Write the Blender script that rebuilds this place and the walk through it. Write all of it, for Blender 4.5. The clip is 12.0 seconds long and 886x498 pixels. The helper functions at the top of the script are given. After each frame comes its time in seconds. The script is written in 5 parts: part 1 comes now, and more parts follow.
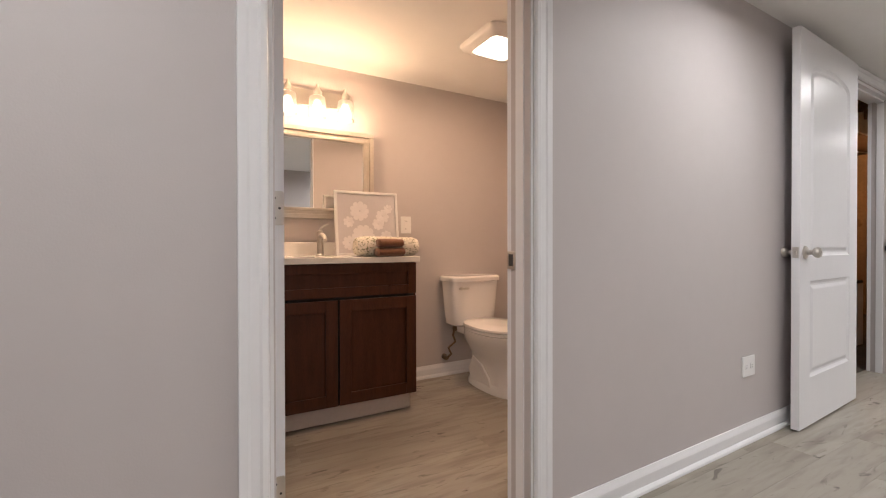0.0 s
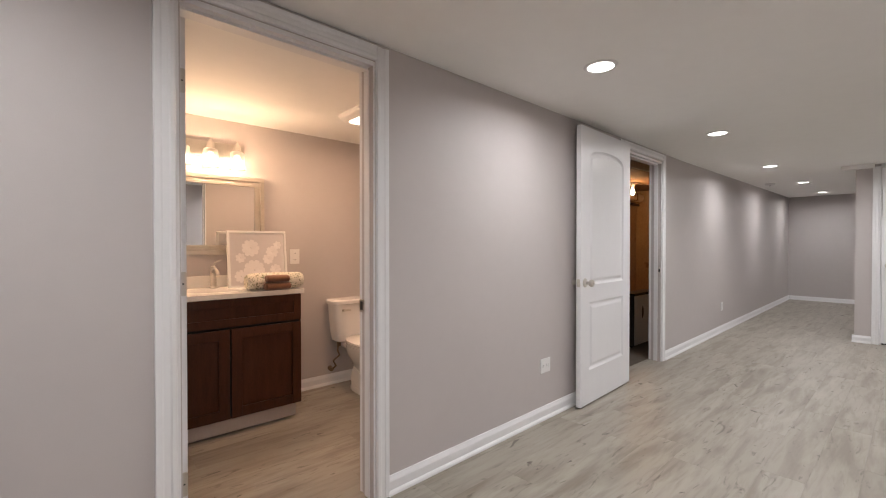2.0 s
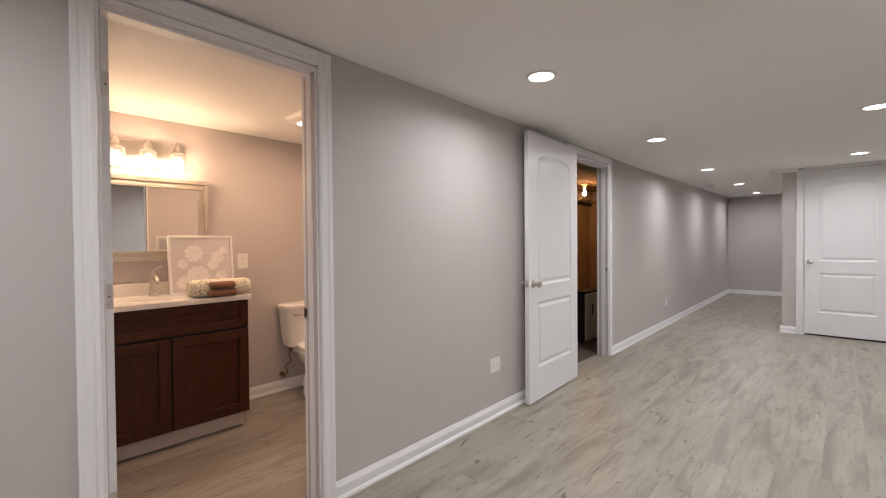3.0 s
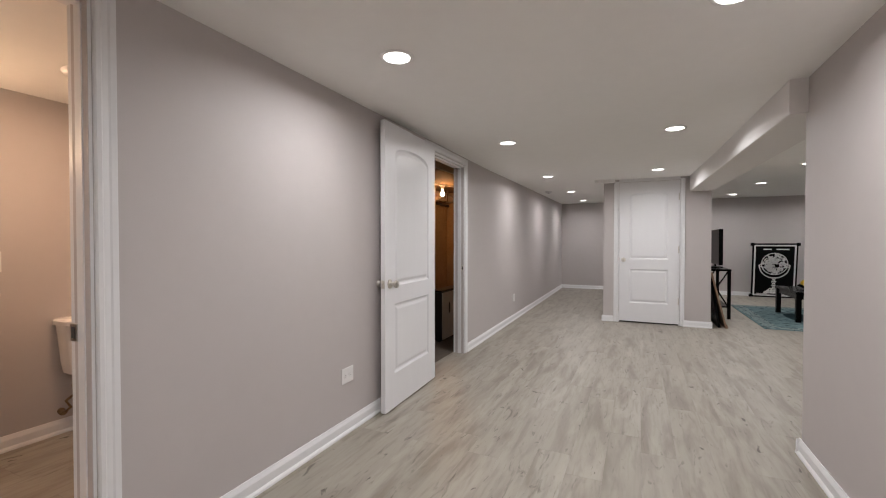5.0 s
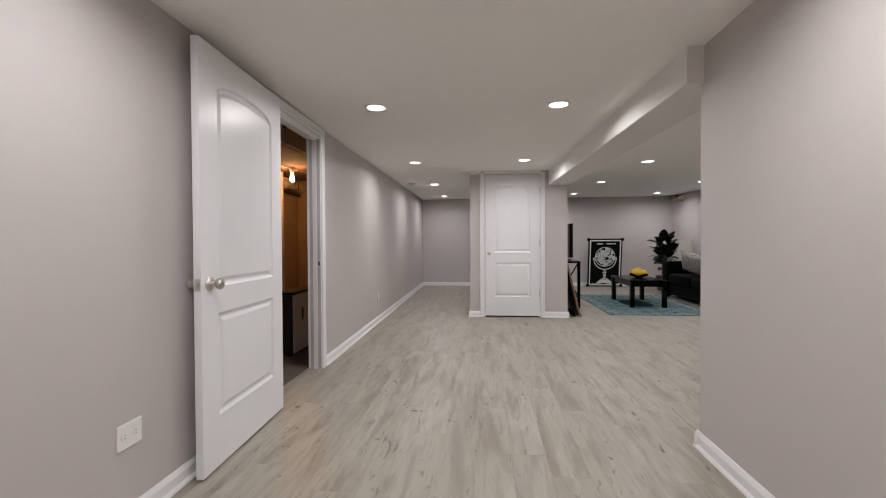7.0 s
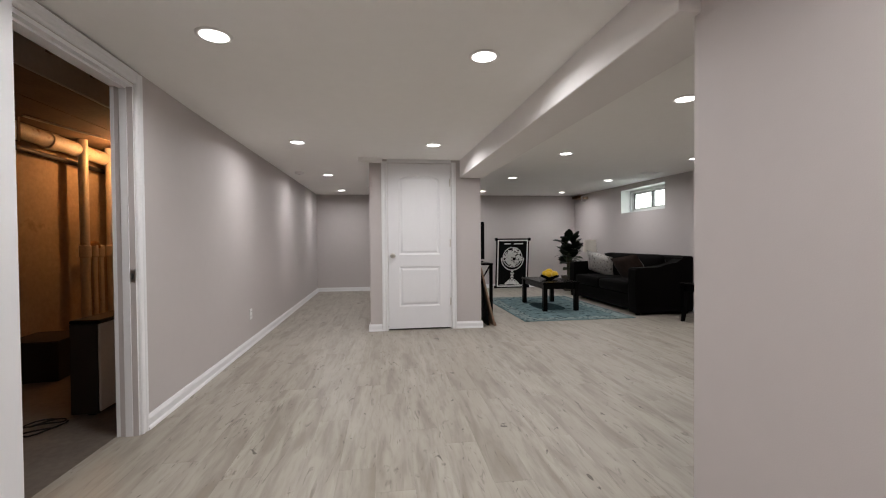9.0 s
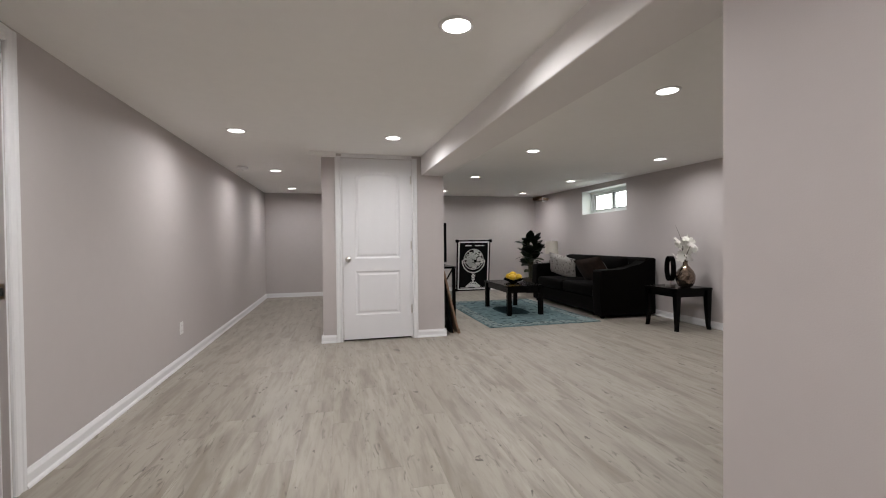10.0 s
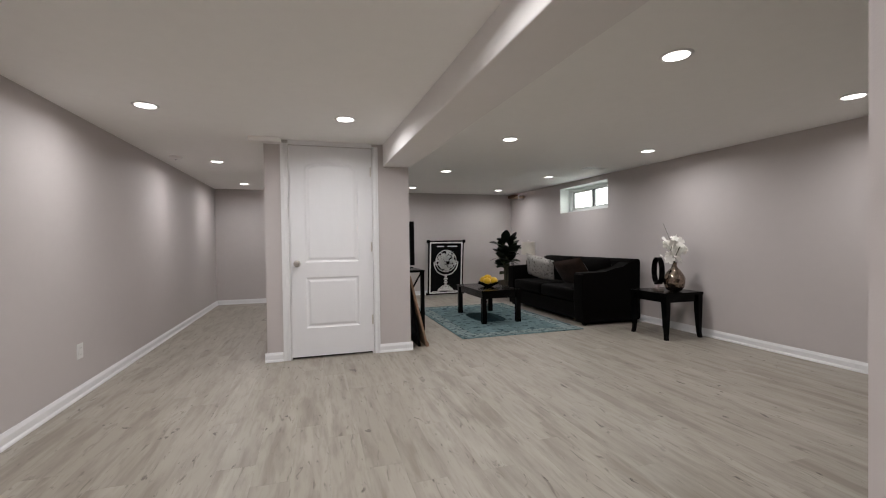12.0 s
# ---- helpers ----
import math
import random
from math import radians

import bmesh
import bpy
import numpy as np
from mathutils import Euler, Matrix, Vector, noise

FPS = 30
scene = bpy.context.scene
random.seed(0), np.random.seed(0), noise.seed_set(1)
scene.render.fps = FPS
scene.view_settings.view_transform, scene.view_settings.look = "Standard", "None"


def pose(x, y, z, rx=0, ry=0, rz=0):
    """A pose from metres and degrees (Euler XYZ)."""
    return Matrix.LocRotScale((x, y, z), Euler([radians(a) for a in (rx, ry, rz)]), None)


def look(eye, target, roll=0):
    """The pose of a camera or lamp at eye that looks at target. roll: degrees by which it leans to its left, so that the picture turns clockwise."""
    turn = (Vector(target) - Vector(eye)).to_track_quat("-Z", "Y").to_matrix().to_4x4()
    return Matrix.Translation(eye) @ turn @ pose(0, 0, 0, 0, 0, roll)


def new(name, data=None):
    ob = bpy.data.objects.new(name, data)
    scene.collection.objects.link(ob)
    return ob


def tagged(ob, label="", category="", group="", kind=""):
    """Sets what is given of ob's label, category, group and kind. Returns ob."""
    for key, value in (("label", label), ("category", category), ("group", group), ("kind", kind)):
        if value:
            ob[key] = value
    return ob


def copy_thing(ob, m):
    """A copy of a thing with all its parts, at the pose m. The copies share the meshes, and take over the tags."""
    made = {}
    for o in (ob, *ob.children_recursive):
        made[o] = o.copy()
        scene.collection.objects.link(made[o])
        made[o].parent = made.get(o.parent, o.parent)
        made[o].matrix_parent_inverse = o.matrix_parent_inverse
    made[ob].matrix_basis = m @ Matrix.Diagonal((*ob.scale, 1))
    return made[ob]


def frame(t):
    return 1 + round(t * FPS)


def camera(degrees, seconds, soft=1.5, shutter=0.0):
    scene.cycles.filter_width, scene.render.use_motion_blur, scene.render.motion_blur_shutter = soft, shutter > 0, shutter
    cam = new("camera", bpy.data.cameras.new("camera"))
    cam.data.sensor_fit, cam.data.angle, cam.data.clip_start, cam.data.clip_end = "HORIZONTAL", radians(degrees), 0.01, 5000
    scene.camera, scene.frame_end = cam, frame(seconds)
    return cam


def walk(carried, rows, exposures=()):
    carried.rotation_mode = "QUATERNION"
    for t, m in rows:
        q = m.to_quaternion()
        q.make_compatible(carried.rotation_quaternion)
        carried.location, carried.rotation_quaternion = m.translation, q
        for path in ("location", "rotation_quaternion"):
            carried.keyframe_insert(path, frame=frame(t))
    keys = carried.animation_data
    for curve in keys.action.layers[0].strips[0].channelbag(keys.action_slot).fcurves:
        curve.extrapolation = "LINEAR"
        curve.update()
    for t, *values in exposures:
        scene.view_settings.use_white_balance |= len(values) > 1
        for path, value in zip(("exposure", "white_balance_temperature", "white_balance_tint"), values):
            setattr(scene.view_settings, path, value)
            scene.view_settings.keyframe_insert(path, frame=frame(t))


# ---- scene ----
cam = camera(92.8, 12.0, soft=1.1)
PATH = [
    (0, (0.384, -0.117, 0.954), (1.359, 1.63, 0.939), -0.1),
    (0.5, (0.324, -0.303, 1.026), (1.418, 1.371, 1.012), -0.1),
    (1, (0.289, -0.474, 1.095), (1.484, 1.129, 1.08), -0.1),
    (1.5, (0.246, -0.641, 1.153), (1.524, 0.898, 1.137), -0.0),
    (2, (0.232, -0.748, 1.197), (1.561, 0.747, 1.176), 0.0),
    (2.5, (0.229, -0.805, 1.22), (1.617, 0.635, 1.199), 0.1),
    (2.7, (0.244, -0.824, 1.225), (1.655, 0.593, 1.199), -0.2),
    (4.3, (0.406, -0.841, 1.256), (2.089, 0.239, 1.229), -0.0),
    (4.5, (0.41, -0.806, 1.249), (2.134, 0.208, 1.218), -0.0),
    (5, (0.509, -0.732, 1.214), (2.323, 0.11, 1.181), 0.0),
    (5.5, (0.619, -0.627, 1.184), (2.511, 0.02, 1.152), 0.0),
    (6, (0.776, -0.551, 1.146), (2.72, -0.083, 1.114), -0.2),
    (6.5, (0.982, -0.471, 1.123), (2.954, -0.143, 1.092), -0.2),
    (7, (1.169, -0.429, 1.107), (3.16, -0.24, 1.077), -0.3),
    (7.2, (1.259, -0.414, 1.092), (3.254, -0.279, 1.068), -0.4),
    (9, (2.105, -0.453, 1.114), (4.087, -0.715, 1.081), -0.5),
    (9.5, (2.317, -0.454, 1.115), (4.283, -0.821, 1.084), -0.5),
    (10, (2.491, -0.467, 1.127), (4.437, -0.928, 1.098), -0.6),
    (10.5, (2.641, -0.503, 1.12), (4.573, -1.022, 1.095), -0.7),
    (11, (2.792, -0.568, 1.126), (4.715, -1.118, 1.099), -0.7),
    (11.5, (2.924, -0.63, 1.134), (4.841, -1.197, 1.107), -0.8),
    (12, (3.069, -0.708, 1.133), (4.984, -1.283, 1.104), -0.8),
]
walk(cam, [(t, look(eye, target, roll)) for t, eye, target, roll in PATH],
     [(0.0, 0.12), (1.5, 0.10), (2.7, 0.06), (4.3, 0.02), (5.5, 0.0), (9.0, 0.02), (12.0, -0.02)])

# ---- world, sun, large lights ----
world = bpy.data.worlds.new("world")
scene.world = world
world.use_nodes = True
sky = world.node_tree.nodes.new("ShaderNodeTexSky")
sky.sky_type, sky.sun_disc = "NISHITA", False
sky.sun_elevation, sky.sun_rotation = radians(50), radians(160)
world.node_tree.nodes["Background"].inputs["Strength"].default_value = 0.15
world.node_tree.links.new(sky.outputs["Color"], world.node_tree.nodes["Background"].inputs["Color"])
sun = new("sun", bpy.data.lights.new("sun", "SUN"))
sun.data.energy, sun.data.angle, sun.data.color = 1.0, radians(12), (1, 0.97, 0.92)
sun.matrix_world = look((9, -12, 8), (9, -5, 1))

CEIL = 2.13          # main ceiling height
BATH_CEIL = 2.10
WALL_TURN = 1.09     # degrees by which the long wall leaves the x axis
BACK = -5.07         # sofa-side wall
FAR = 12.05          # end wall
COL_X, COL_L, COL_R = 7.46, -0.238, -1.655   # closet block
SPUR_X, SPUR_Y = 3.535, -1.583               # end of the spur wall
# (-0.10, 0.15) and (0.30, -1.00) are unseen, added to brighten the near hall
LAMPS = [(2.32, 0.36), (4.30, 0.37), (6.57, 0.44), (8.88, 0.45), (11.11, 0.48),
         (-0.10, 0.15), (0.30, -1.00), (2.38, -1.05), (4.38, -0.99), (6.57, -0.95),
         (4.90, -2.59), (6.88, -2.56), (8.96, -2.54), (11.06, -2.51),
         (5.10, -4.36), (7.02, -4.35), (9.15, -4.35), (11.18, -4.36)]
LED_WATTS, LED_COLOUR = 9.8, (1.0, 0.975, 0.98)


def north(x):
    """Hall side of the long wall, which runs slightly out of square."""
    return 0.985 + (x - 4.3) * math.tan(radians(WALL_TURN))


def ceil_z(x):
    """Underside of the main ceiling, which rises a little towards the end wall."""
    return CEIL + max(0.0, x - 5.5) * 0.0145


def lamp_disk(name, x, y, z, size, watts, colour, spread=180):
    data = bpy.data.lights.new(name, "AREA")
    data.shape, data.size, data.energy, data.color, data.spread = "DISK", size, watts, colour, radians(spread)
    ob = new(name, data)
    ob.matrix_world = pose(x, y, z)
    return ob


for lx, ly in LAMPS:
    lamp_disk("downlight_glow", lx, ly, ceil_z(lx) - 0.016, 0.12, LED_WATTS, LED_COLOUR, 167)
BULBS = [(0.795, 2.47), (0.965, 2.47), (1.135, 2.47)]
for bx, by in BULBS:
    data = bpy.data.lights.new("vanity_bulb_glow", "POINT")
    data.energy, data.color, data.shadow_soft_size = 4.1, (1.0, 0.61, 0.37), 0.03
    new("vanity_bulb_glow", data).location = (bx, by, 1.765)
lamp_disk("fan_light_glow", 1.82, 1.80, BATH_CEIL - 0.05, 0.16, 8.8, (1.0, 0.62, 0.40))
data = bpy.data.lights.new("utility_bulb_glow", "POINT")
data.energy, data.color, data.shadow_soft_size = 14.0, (1.0, 0.47, 0.17), 0.03
new("utility_bulb_glow", data).location = (7.02, 2.30, 2.02)

daylight = bpy.data.lights.new("window_daylight", "AREA")
daylight.shape, daylight.size, daylight.size_y, daylight.energy, daylight.color = "RECTANGLE", 1.1, 0.32, 1.6, (0.93, 1.0, 0.95)
new("window_daylight", daylight).matrix_world = look((9.3, -5.262, 1.87), (9.3, -4, 1.80))

# ---- materials ----


def material(name, colour, rough=0.6, metal=0.0, vary=0.06, scale=6.0, bump=0.0, bump_scale=200.0, spots=None, stretch=(1, 1, 1), spec=0.5, sheen=0.0):
    """Principled surface with two scales of variation and a fine relief."""
    m = bpy.data.materials.new(name)
    m.use_nodes = True
    nt = m.node_tree
    p = nt.nodes["Principled BSDF"]
    p.inputs["Roughness"].default_value, p.inputs["Metallic"].default_value = rough, metal
    p.inputs["Sheen Weight"].default_value = sheen
    p.inputs["Specular IOR Level"].default_value = spec
    geo = nt.nodes.new("ShaderNodeTexCoord")
    mp = nt.nodes.new("ShaderNodeMapping")
    mp.inputs["Scale"].default_value = stretch
    nt.links.new(geo.outputs["Object"], mp.inputs["Vector"])
    n1, n2 = nt.nodes.new("ShaderNodeTexNoise"), nt.nodes.new("ShaderNodeTexNoise")
    n1.inputs["Scale"].default_value, n1.inputs["Detail"].default_value = scale, 5
    n2.inputs["Scale"].default_value, n2.inputs["Detail"].default_value = scale * 9, 3
    for n in (n1, n2):
        nt.links.new(mp.outputs["Vector"], n.inputs["Vector"])
    mix = nt.nodes.new("ShaderNodeMath")
    mix.operation = "ADD"
    nt.links.new(n1.outputs["Fac"], mix.inputs[0])
    nt.links.new(n2.outputs["Fac"], mix.inputs[1])
    ramp = nt.nodes.new("ShaderNodeMapRange")
    ramp.inputs["From Min"].default_value, ramp.inputs["From Max"].default_value = 0.65, 1.35
    ramp.inputs["To Min"].default_value, ramp.inputs["To Max"].default_value = 1 - vary, 1 + vary
    nt.links.new(mix.outputs[0], ramp.inputs["Value"])
    mul = nt.nodes.new("ShaderNodeMix")
    mul.data_type, mul.blend_type = "RGBA", "MULTIPLY"
    mul.inputs["Factor"].default_value = 1.0
    mul.inputs["A"].default_value = (*colour, 1)
    nt.links.new(ramp.outputs["Result"], mul.inputs["B"])
    out = mul.outputs["Result"]
    if spots:
        n3 = nt.nodes.new("ShaderNodeTexNoise")
        n3.inputs["Scale"].default_value, n3.inputs["Detail"].default_value = spots[1], 6
        nt.links.new(mp.outputs["Vector"], n3.inputs["Vector"])
        cr = nt.nodes.new("ShaderNodeMapRange")
        cr.inputs["From Min"].default_value, cr.inputs["From Max"].default_value = spots[2], spots[2] + 0.08
        nt.links.new(n3.outputs["Fac"], cr.inputs["Value"])
        m2 = nt.nodes.new("ShaderNodeMix")
        m2.data_type = "RGBA"
        m2.inputs["B"].default_value = (*spots[0], 1)
        nt.links.new(out, m2.inputs["A"])
        nt.links.new(cr.outputs["Result"], m2.inputs["Factor"])
        out = m2.outputs["Result"]
    nt.links.new(out, p.inputs["Base Color"])
    if bump:
        nb = nt.nodes.new("ShaderNodeTexNoise")
        nb.inputs["Scale"].default_value, nb.inputs["Detail"].default_value = bump_scale, 3
        nt.links.new(mp.outputs["Vector"], nb.inputs["Vector"])
        b = nt.nodes.new("ShaderNodeBump")
        b.inputs["Strength"].default_value, b.inputs["Distance"].default_value = bump, 0.002
        nt.links.new(nb.outputs["Fac"], b.inputs["Height"])
        nt.links.new(b.outputs["Normal"], p.inputs["Normal"])
    return m


def glow(name, colour, strength):
    m = bpy.data.materials.new(name)
    m.use_nodes = True
    p = m.node_tree.nodes["Principled BSDF"]
    p.inputs["Base Color"].default_value = (0.8, 0.8, 0.8, 1)
    p.inputs["Emission Color"].default_value, p.inputs["Emission Strength"].default_value = (*colour, 1), strength
    return m


def plank_material(name, random_node, output):
    """Pale grey-beige oak vinyl plank, grain along x, each plank with its own offset and tone."""
    m = bpy.data.materials.new(name)
    m.use_nodes = True
    nt = m.node_tree
    p = nt.nodes["Principled BSDF"]
    rnd = nt.nodes.new(random_node).outputs[output]
    geo = nt.nodes.new("ShaderNodeNewGeometry")
    off = nt.nodes.new("ShaderNodeMath")
    off.operation = "MULTIPLY"
    off.inputs[1].default_value = 37.0
    nt.links.new(rnd, off.inputs[0])
    comb = nt.nodes.new("ShaderNodeCombineXYZ")
    for k in ("X", "Y", "Z"):
        nt.links.new(off.outputs[0], comb.inputs[k])
    add = nt.nodes.new("ShaderNodeVectorMath")
    nt.links.new(geo.outputs["Position"], add.inputs[0])
    nt.links.new(comb.outputs[0], add.inputs[1])

    def grain(sx, sy, detail, lo, hi, distortion=0.0):
        mp = nt.nodes.new("ShaderNodeMapping")
        mp.inputs["Scale"].default_value = (sx, sy, 1)
        nt.links.new(add.outputs[0], mp.inputs["Vector"])
        n = nt.nodes.new("ShaderNodeTexNoise")
        n.inputs["Scale"].default_value, n.inputs["Detail"].default_value, n.inputs["Distortion"].default_value = 1.0, detail, distortion
        nt.links.new(mp.outputs[0], n.inputs["Vector"])
        r = nt.nodes.new("ShaderNodeMapRange")
        r.inputs["From Min"].default_value, r.inputs["From Max"].default_value = lo, hi
        nt.links.new(n.outputs["Fac"], r.inputs["Value"])
        return r.outputs["Result"]

    def blend(a, colour, fac, amount):
        k = nt.nodes.new("ShaderNodeMath")
        k.operation = "MULTIPLY"
        k.inputs[1].default_value = amount
        nt.links.new(fac, k.inputs[0])
        mx = nt.nodes.new("ShaderNodeMix")
        mx.data_type = "RGBA"
        mx.inputs["B"].default_value = (*colour, 1)
        if isinstance(a, tuple):
            mx.inputs["A"].default_value = (*a, 1)
        else:
            nt.links.new(a, mx.inputs["A"])
        nt.links.new(k.outputs[0], mx.inputs["Factor"])
        return mx.outputs["Result"]

    c = blend((0.345, 0.315, 0.268), (0.195, 0.165, 0.128), grain(1.5, 10, 5, 0.47, 0.66, 0.5), 0.74)
    c = blend(c, (0.42, 0.39, 0.34), grain(1.6, 8, 4, 0.50, 0.68, 0.5), 0.6)
    c = blend(c, (0.19, 0.165, 0.13), grain(5, 38, 5, 0.48, 0.68, 0.5), 0.4)
    c = blend(c, (0.10, 0.082, 0.062), grain(3.6, 17, 6, 0.615, 0.72, 2.0), 0.7)
    c = blend(c, (0.06, 0.045, 0.035), grain(7, 14, 4, 0.675, 0.72, 0.8), 0.9)
    c = blend(c, (0.25, 0.222, 0.185), rnd, 0.32)
    nt.links.new(c, p.inputs["Base Color"])
    p.inputs["Roughness"].default_value = 0.42
    b = nt.nodes.new("ShaderNodeBump")
    b.inputs["Strength"].default_value, b.inputs["Distance"].default_value = 0.15, 0.001
    nt.links.new(grain(6, 120, 3, 0.3, 0.7), b.inputs["Height"])
    nt.links.new(b.outputs["Normal"], p.inputs["Normal"])
    return m


M_WALL = material("greige wall paint", (0.53, 0.49, 0.482), 0.6, vary=0.015, scale=1.5, bump=0.14, bump_scale=240)
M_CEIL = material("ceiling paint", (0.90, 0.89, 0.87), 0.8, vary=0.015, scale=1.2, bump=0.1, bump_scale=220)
# set darker than the ceiling to offset lamp light on the beam's face
M_BEAM = material("beam paint dimmed against lamp glare", (0.80, 0.775, 0.765), 0.75, vary=0.015, scale=1.2, bump=0.1, bump_scale=220)
M_TRIM = material("white semi-gloss trim", (0.80, 0.80, 0.81), 0.32, vary=0.015, scale=4)
M_DOOR = material("white moulded door", (0.80, 0.80, 0.82), 0.33, vary=0.012, scale=3, bump=0.06, bump_scale=60, stretch=(6, 6, 1))
M_PLANK = plank_material("oak vinyl plank", "ShaderNodeObjectInfo", "Random")
M_PLANKS = plank_material("oak vinyl planks", "ShaderNodeNewGeometry", "Random Per Island")
M_SUB = material("dark subfloor", (0.10, 0.09, 0.08), 0.9, vary=0.2)
M_NICKEL = material("satin nickel", (0.62, 0.59, 0.55), 0.28, 1.0, vary=0.05, scale=40)
M_BRONZE = material("worn brass supply line", (0.25, 0.17, 0.10), 0.45, 0.8, vary=0.3, scale=40)
# near-black that paints the shade inside narrow gaps
M_DARK = material("black gap shade", (0.02, 0.02, 0.02), 0.8)
M_PLATE = material("white plastic plate", (0.80, 0.79, 0.78), 0.35, vary=0.01)
M_SLOT = material("dark slot", (0.05, 0.05, 0.05), 0.6)
M_LED = glow("led disc", (1.0, 0.96, 0.92), 6.0)
M_BULB = glow("warm bulb", (1.0, 0.78, 0.50), 18.0)
M_FANLENS = glow("fan light lens", (1.0, 0.86, 0.66), 5.0)
M_ESPRESSO = material("espresso stained maple", (0.060, 0.021, 0.010), 0.4, vary=0.3, scale=5, stretch=(8, 8, 1), bump=0.05, bump_scale=80, spec=0.22)
M_KICK = material("pale primed toe kick", (0.52, 0.46, 0.42), 0.55, vary=0.05)
M_QUARTZ = material("veined white quartz", (0.80, 0.78, 0.75), 0.18, vary=0.03, scale=3, spots=((0.45, 0.38, 0.30), 2.5, 0.68))
M_PORCELAIN = material("white porcelain", (0.82, 0.80, 0.78), 0.10, vary=0.008)
M_SILVER = material("champagne silver frame", (0.62, 0.57, 0.50), 0.30, 0.85, vary=0.08, scale=20)
M_MIRROR = material("mirror glass", (0.92, 0.93, 0.93), 0.015, 1.0, vary=0.0)
M_CANVAS = material("pale relief board", (0.65, 0.62, 0.63), 0.7, vary=0.03, scale=8)
M_PETALW = material("white plaster petals", (0.82, 0.79, 0.79), 0.6, vary=0.04, scale=30)
M_TOWELW = material("cream towel with olive leaf print", (0.74, 0.70, 0.60), 0.95, vary=0.12, scale=60, bump=0.6, bump_scale=300, spots=((0.24, 0.25, 0.15), 85, 0.54))
M_TOWELB = material("brown towel", (0.20, 0.088, 0.045), 0.95, vary=0.25, scale=50, bump=0.6, bump_scale=300, sheen=0.3)
M_SOFA = material("dark brown velour", (0.0012, 0.0007, 0.0005), 0.9, vary=0.6, scale=7, bump=0.3, bump_scale=150, spec=0.05, sheen=0.022)
M_CUSHB = material("brown plush cushion", (0.026, 0.015, 0.011), 0.85, vary=0.5, scale=9, bump=0.4, bump_scale=120, spec=0.1, sheen=0.08)
M_CUSHW = material("grey patterned cushion", (0.45, 0.43, 0.41), 0.85, vary=0.25, scale=30, bump=0.5, bump_scale=150, spots=((0.16, 0.15, 0.14), 26, 0.56))
M_BLACKWOOD = material("black lacquered wood", (0.0010, 0.0008, 0.0008), 0.22, vary=0.3, scale=8, spec=0.10)
M_RUG = material("faded teal rug", (0.125, 0.185, 0.195), 0.95, vary=0.35, scale=5, bump=0.7, bump_scale=240, spots=((0.035, 0.065, 0.075), 10, 0.55), spec=0.1)
M_RUGEDGE = material("pale rug border", (0.20, 0.25, 0.25), 0.95, vary=0.35, scale=14, bump=0.7, bump_scale=240, spots=((0.05, 0.08, 0.09), 16, 0.53), spec=0.1)
M_RUGDARK = material("dark teal rug figure", (0.014, 0.035, 0.042), 0.95, vary=0.5, scale=14, spec=0.1)
M_LEMON = material("yellow fruit skin", (0.72, 0.46, 0.02), 0.4, vary=0.12, scale=12, bump=0.2, bump_scale=90)
M_LEAF = material("dark green leaf", (0.008, 0.014, 0.007), 0.45, vary=0.4, scale=14, spec=0.25)
M_LEAFPALE = material("variegated pale leaf", (0.07, 0.10, 0.05), 0.45, vary=0.6, scale=6, spec=0.25)
M_STEM = material("green brown stem", (0.05, 0.05, 0.025), 0.6, vary=0.2)
M_POT = material("dark woven pot", (0.05, 0.04, 0.03), 0.7, vary=0.3, scale=40)
M_SHADE = material("cream linen shade", (0.62, 0.58, 0.52), 0.9, vary=0.05, scale=80, bump=0.3, bump_scale=300)
M_POSTER = material("black canvas", (0.0035, 0.0035, 0.0035), 0.8, vary=0.3, scale=10, spec=0.1)
M_INK = material("chalk white print", (0.70, 0.70, 0.69), 0.7, vary=0.35, scale=40, spots=((0.02, 0.02, 0.02), 30, 0.66))
M_VASE = material("hammered bronze glaze", (0.26, 0.20, 0.16), 0.12, 0.95, vary=0.6, scale=26)
M_ORCHID = material("white silk petals", (0.80, 0.78, 0.73), 0.6, vary=0.06, scale=40)
M_BOARD = material("weathered brown board", (0.24, 0.15, 0.095), 0.7, vary=0.4, scale=4, stretch=(1, 8, 8), bump=0.2, bump_scale=60)
M_TV = material("black plastic", (0.0015, 0.0015, 0.0016), 0.3, vary=0.1, spec=0.12)
M_UTILWALL = material("bare tan wallboard", (0.42, 0.30, 0.19), 0.85, vary=0.15, scale=3, bump=0.3, bump_scale=60, spots=((0.20, 0.12, 0.07), 3, 0.66))
M_DRYWALL = material("unpainted grey drywall", (0.46, 0.45, 0.43), 0.85, vary=0.08, scale=3)
M_JOIST = material("rough brown timber", (0.20, 0.12, 0.07), 0.8, vary=0.3, scale=5, stretch=(8, 1, 8))
M_FIBRE = material("brown fibreboard", (0.15, 0.09, 0.05), 0.85, vary=0.2, scale=4, bump=0.2, bump_scale=80)
M_PIPE = material("cream painted pipe", (0.60, 0.50, 0.38), 0.4, 0.0, vary=0.15, scale=10, spots=((0.25, 0.10, 0.04), 7, 0.62))
# near-black for the painted shadow strip below the drain pipe
M_PIPESHADOW = material("black pipe shadow", (0.03, 0.025, 0.022), 0.5, 0.3, vary=0.2, scale=20)
M_RUST = material("rusty pipe", (0.30, 0.14, 0.05), 0.7, 0.0, vary=0.4, scale=30)
M_COPPER = material("painted pipe", (0.55, 0.43, 0.30), 0.45, 0.1, vary=0.15, scale=12)
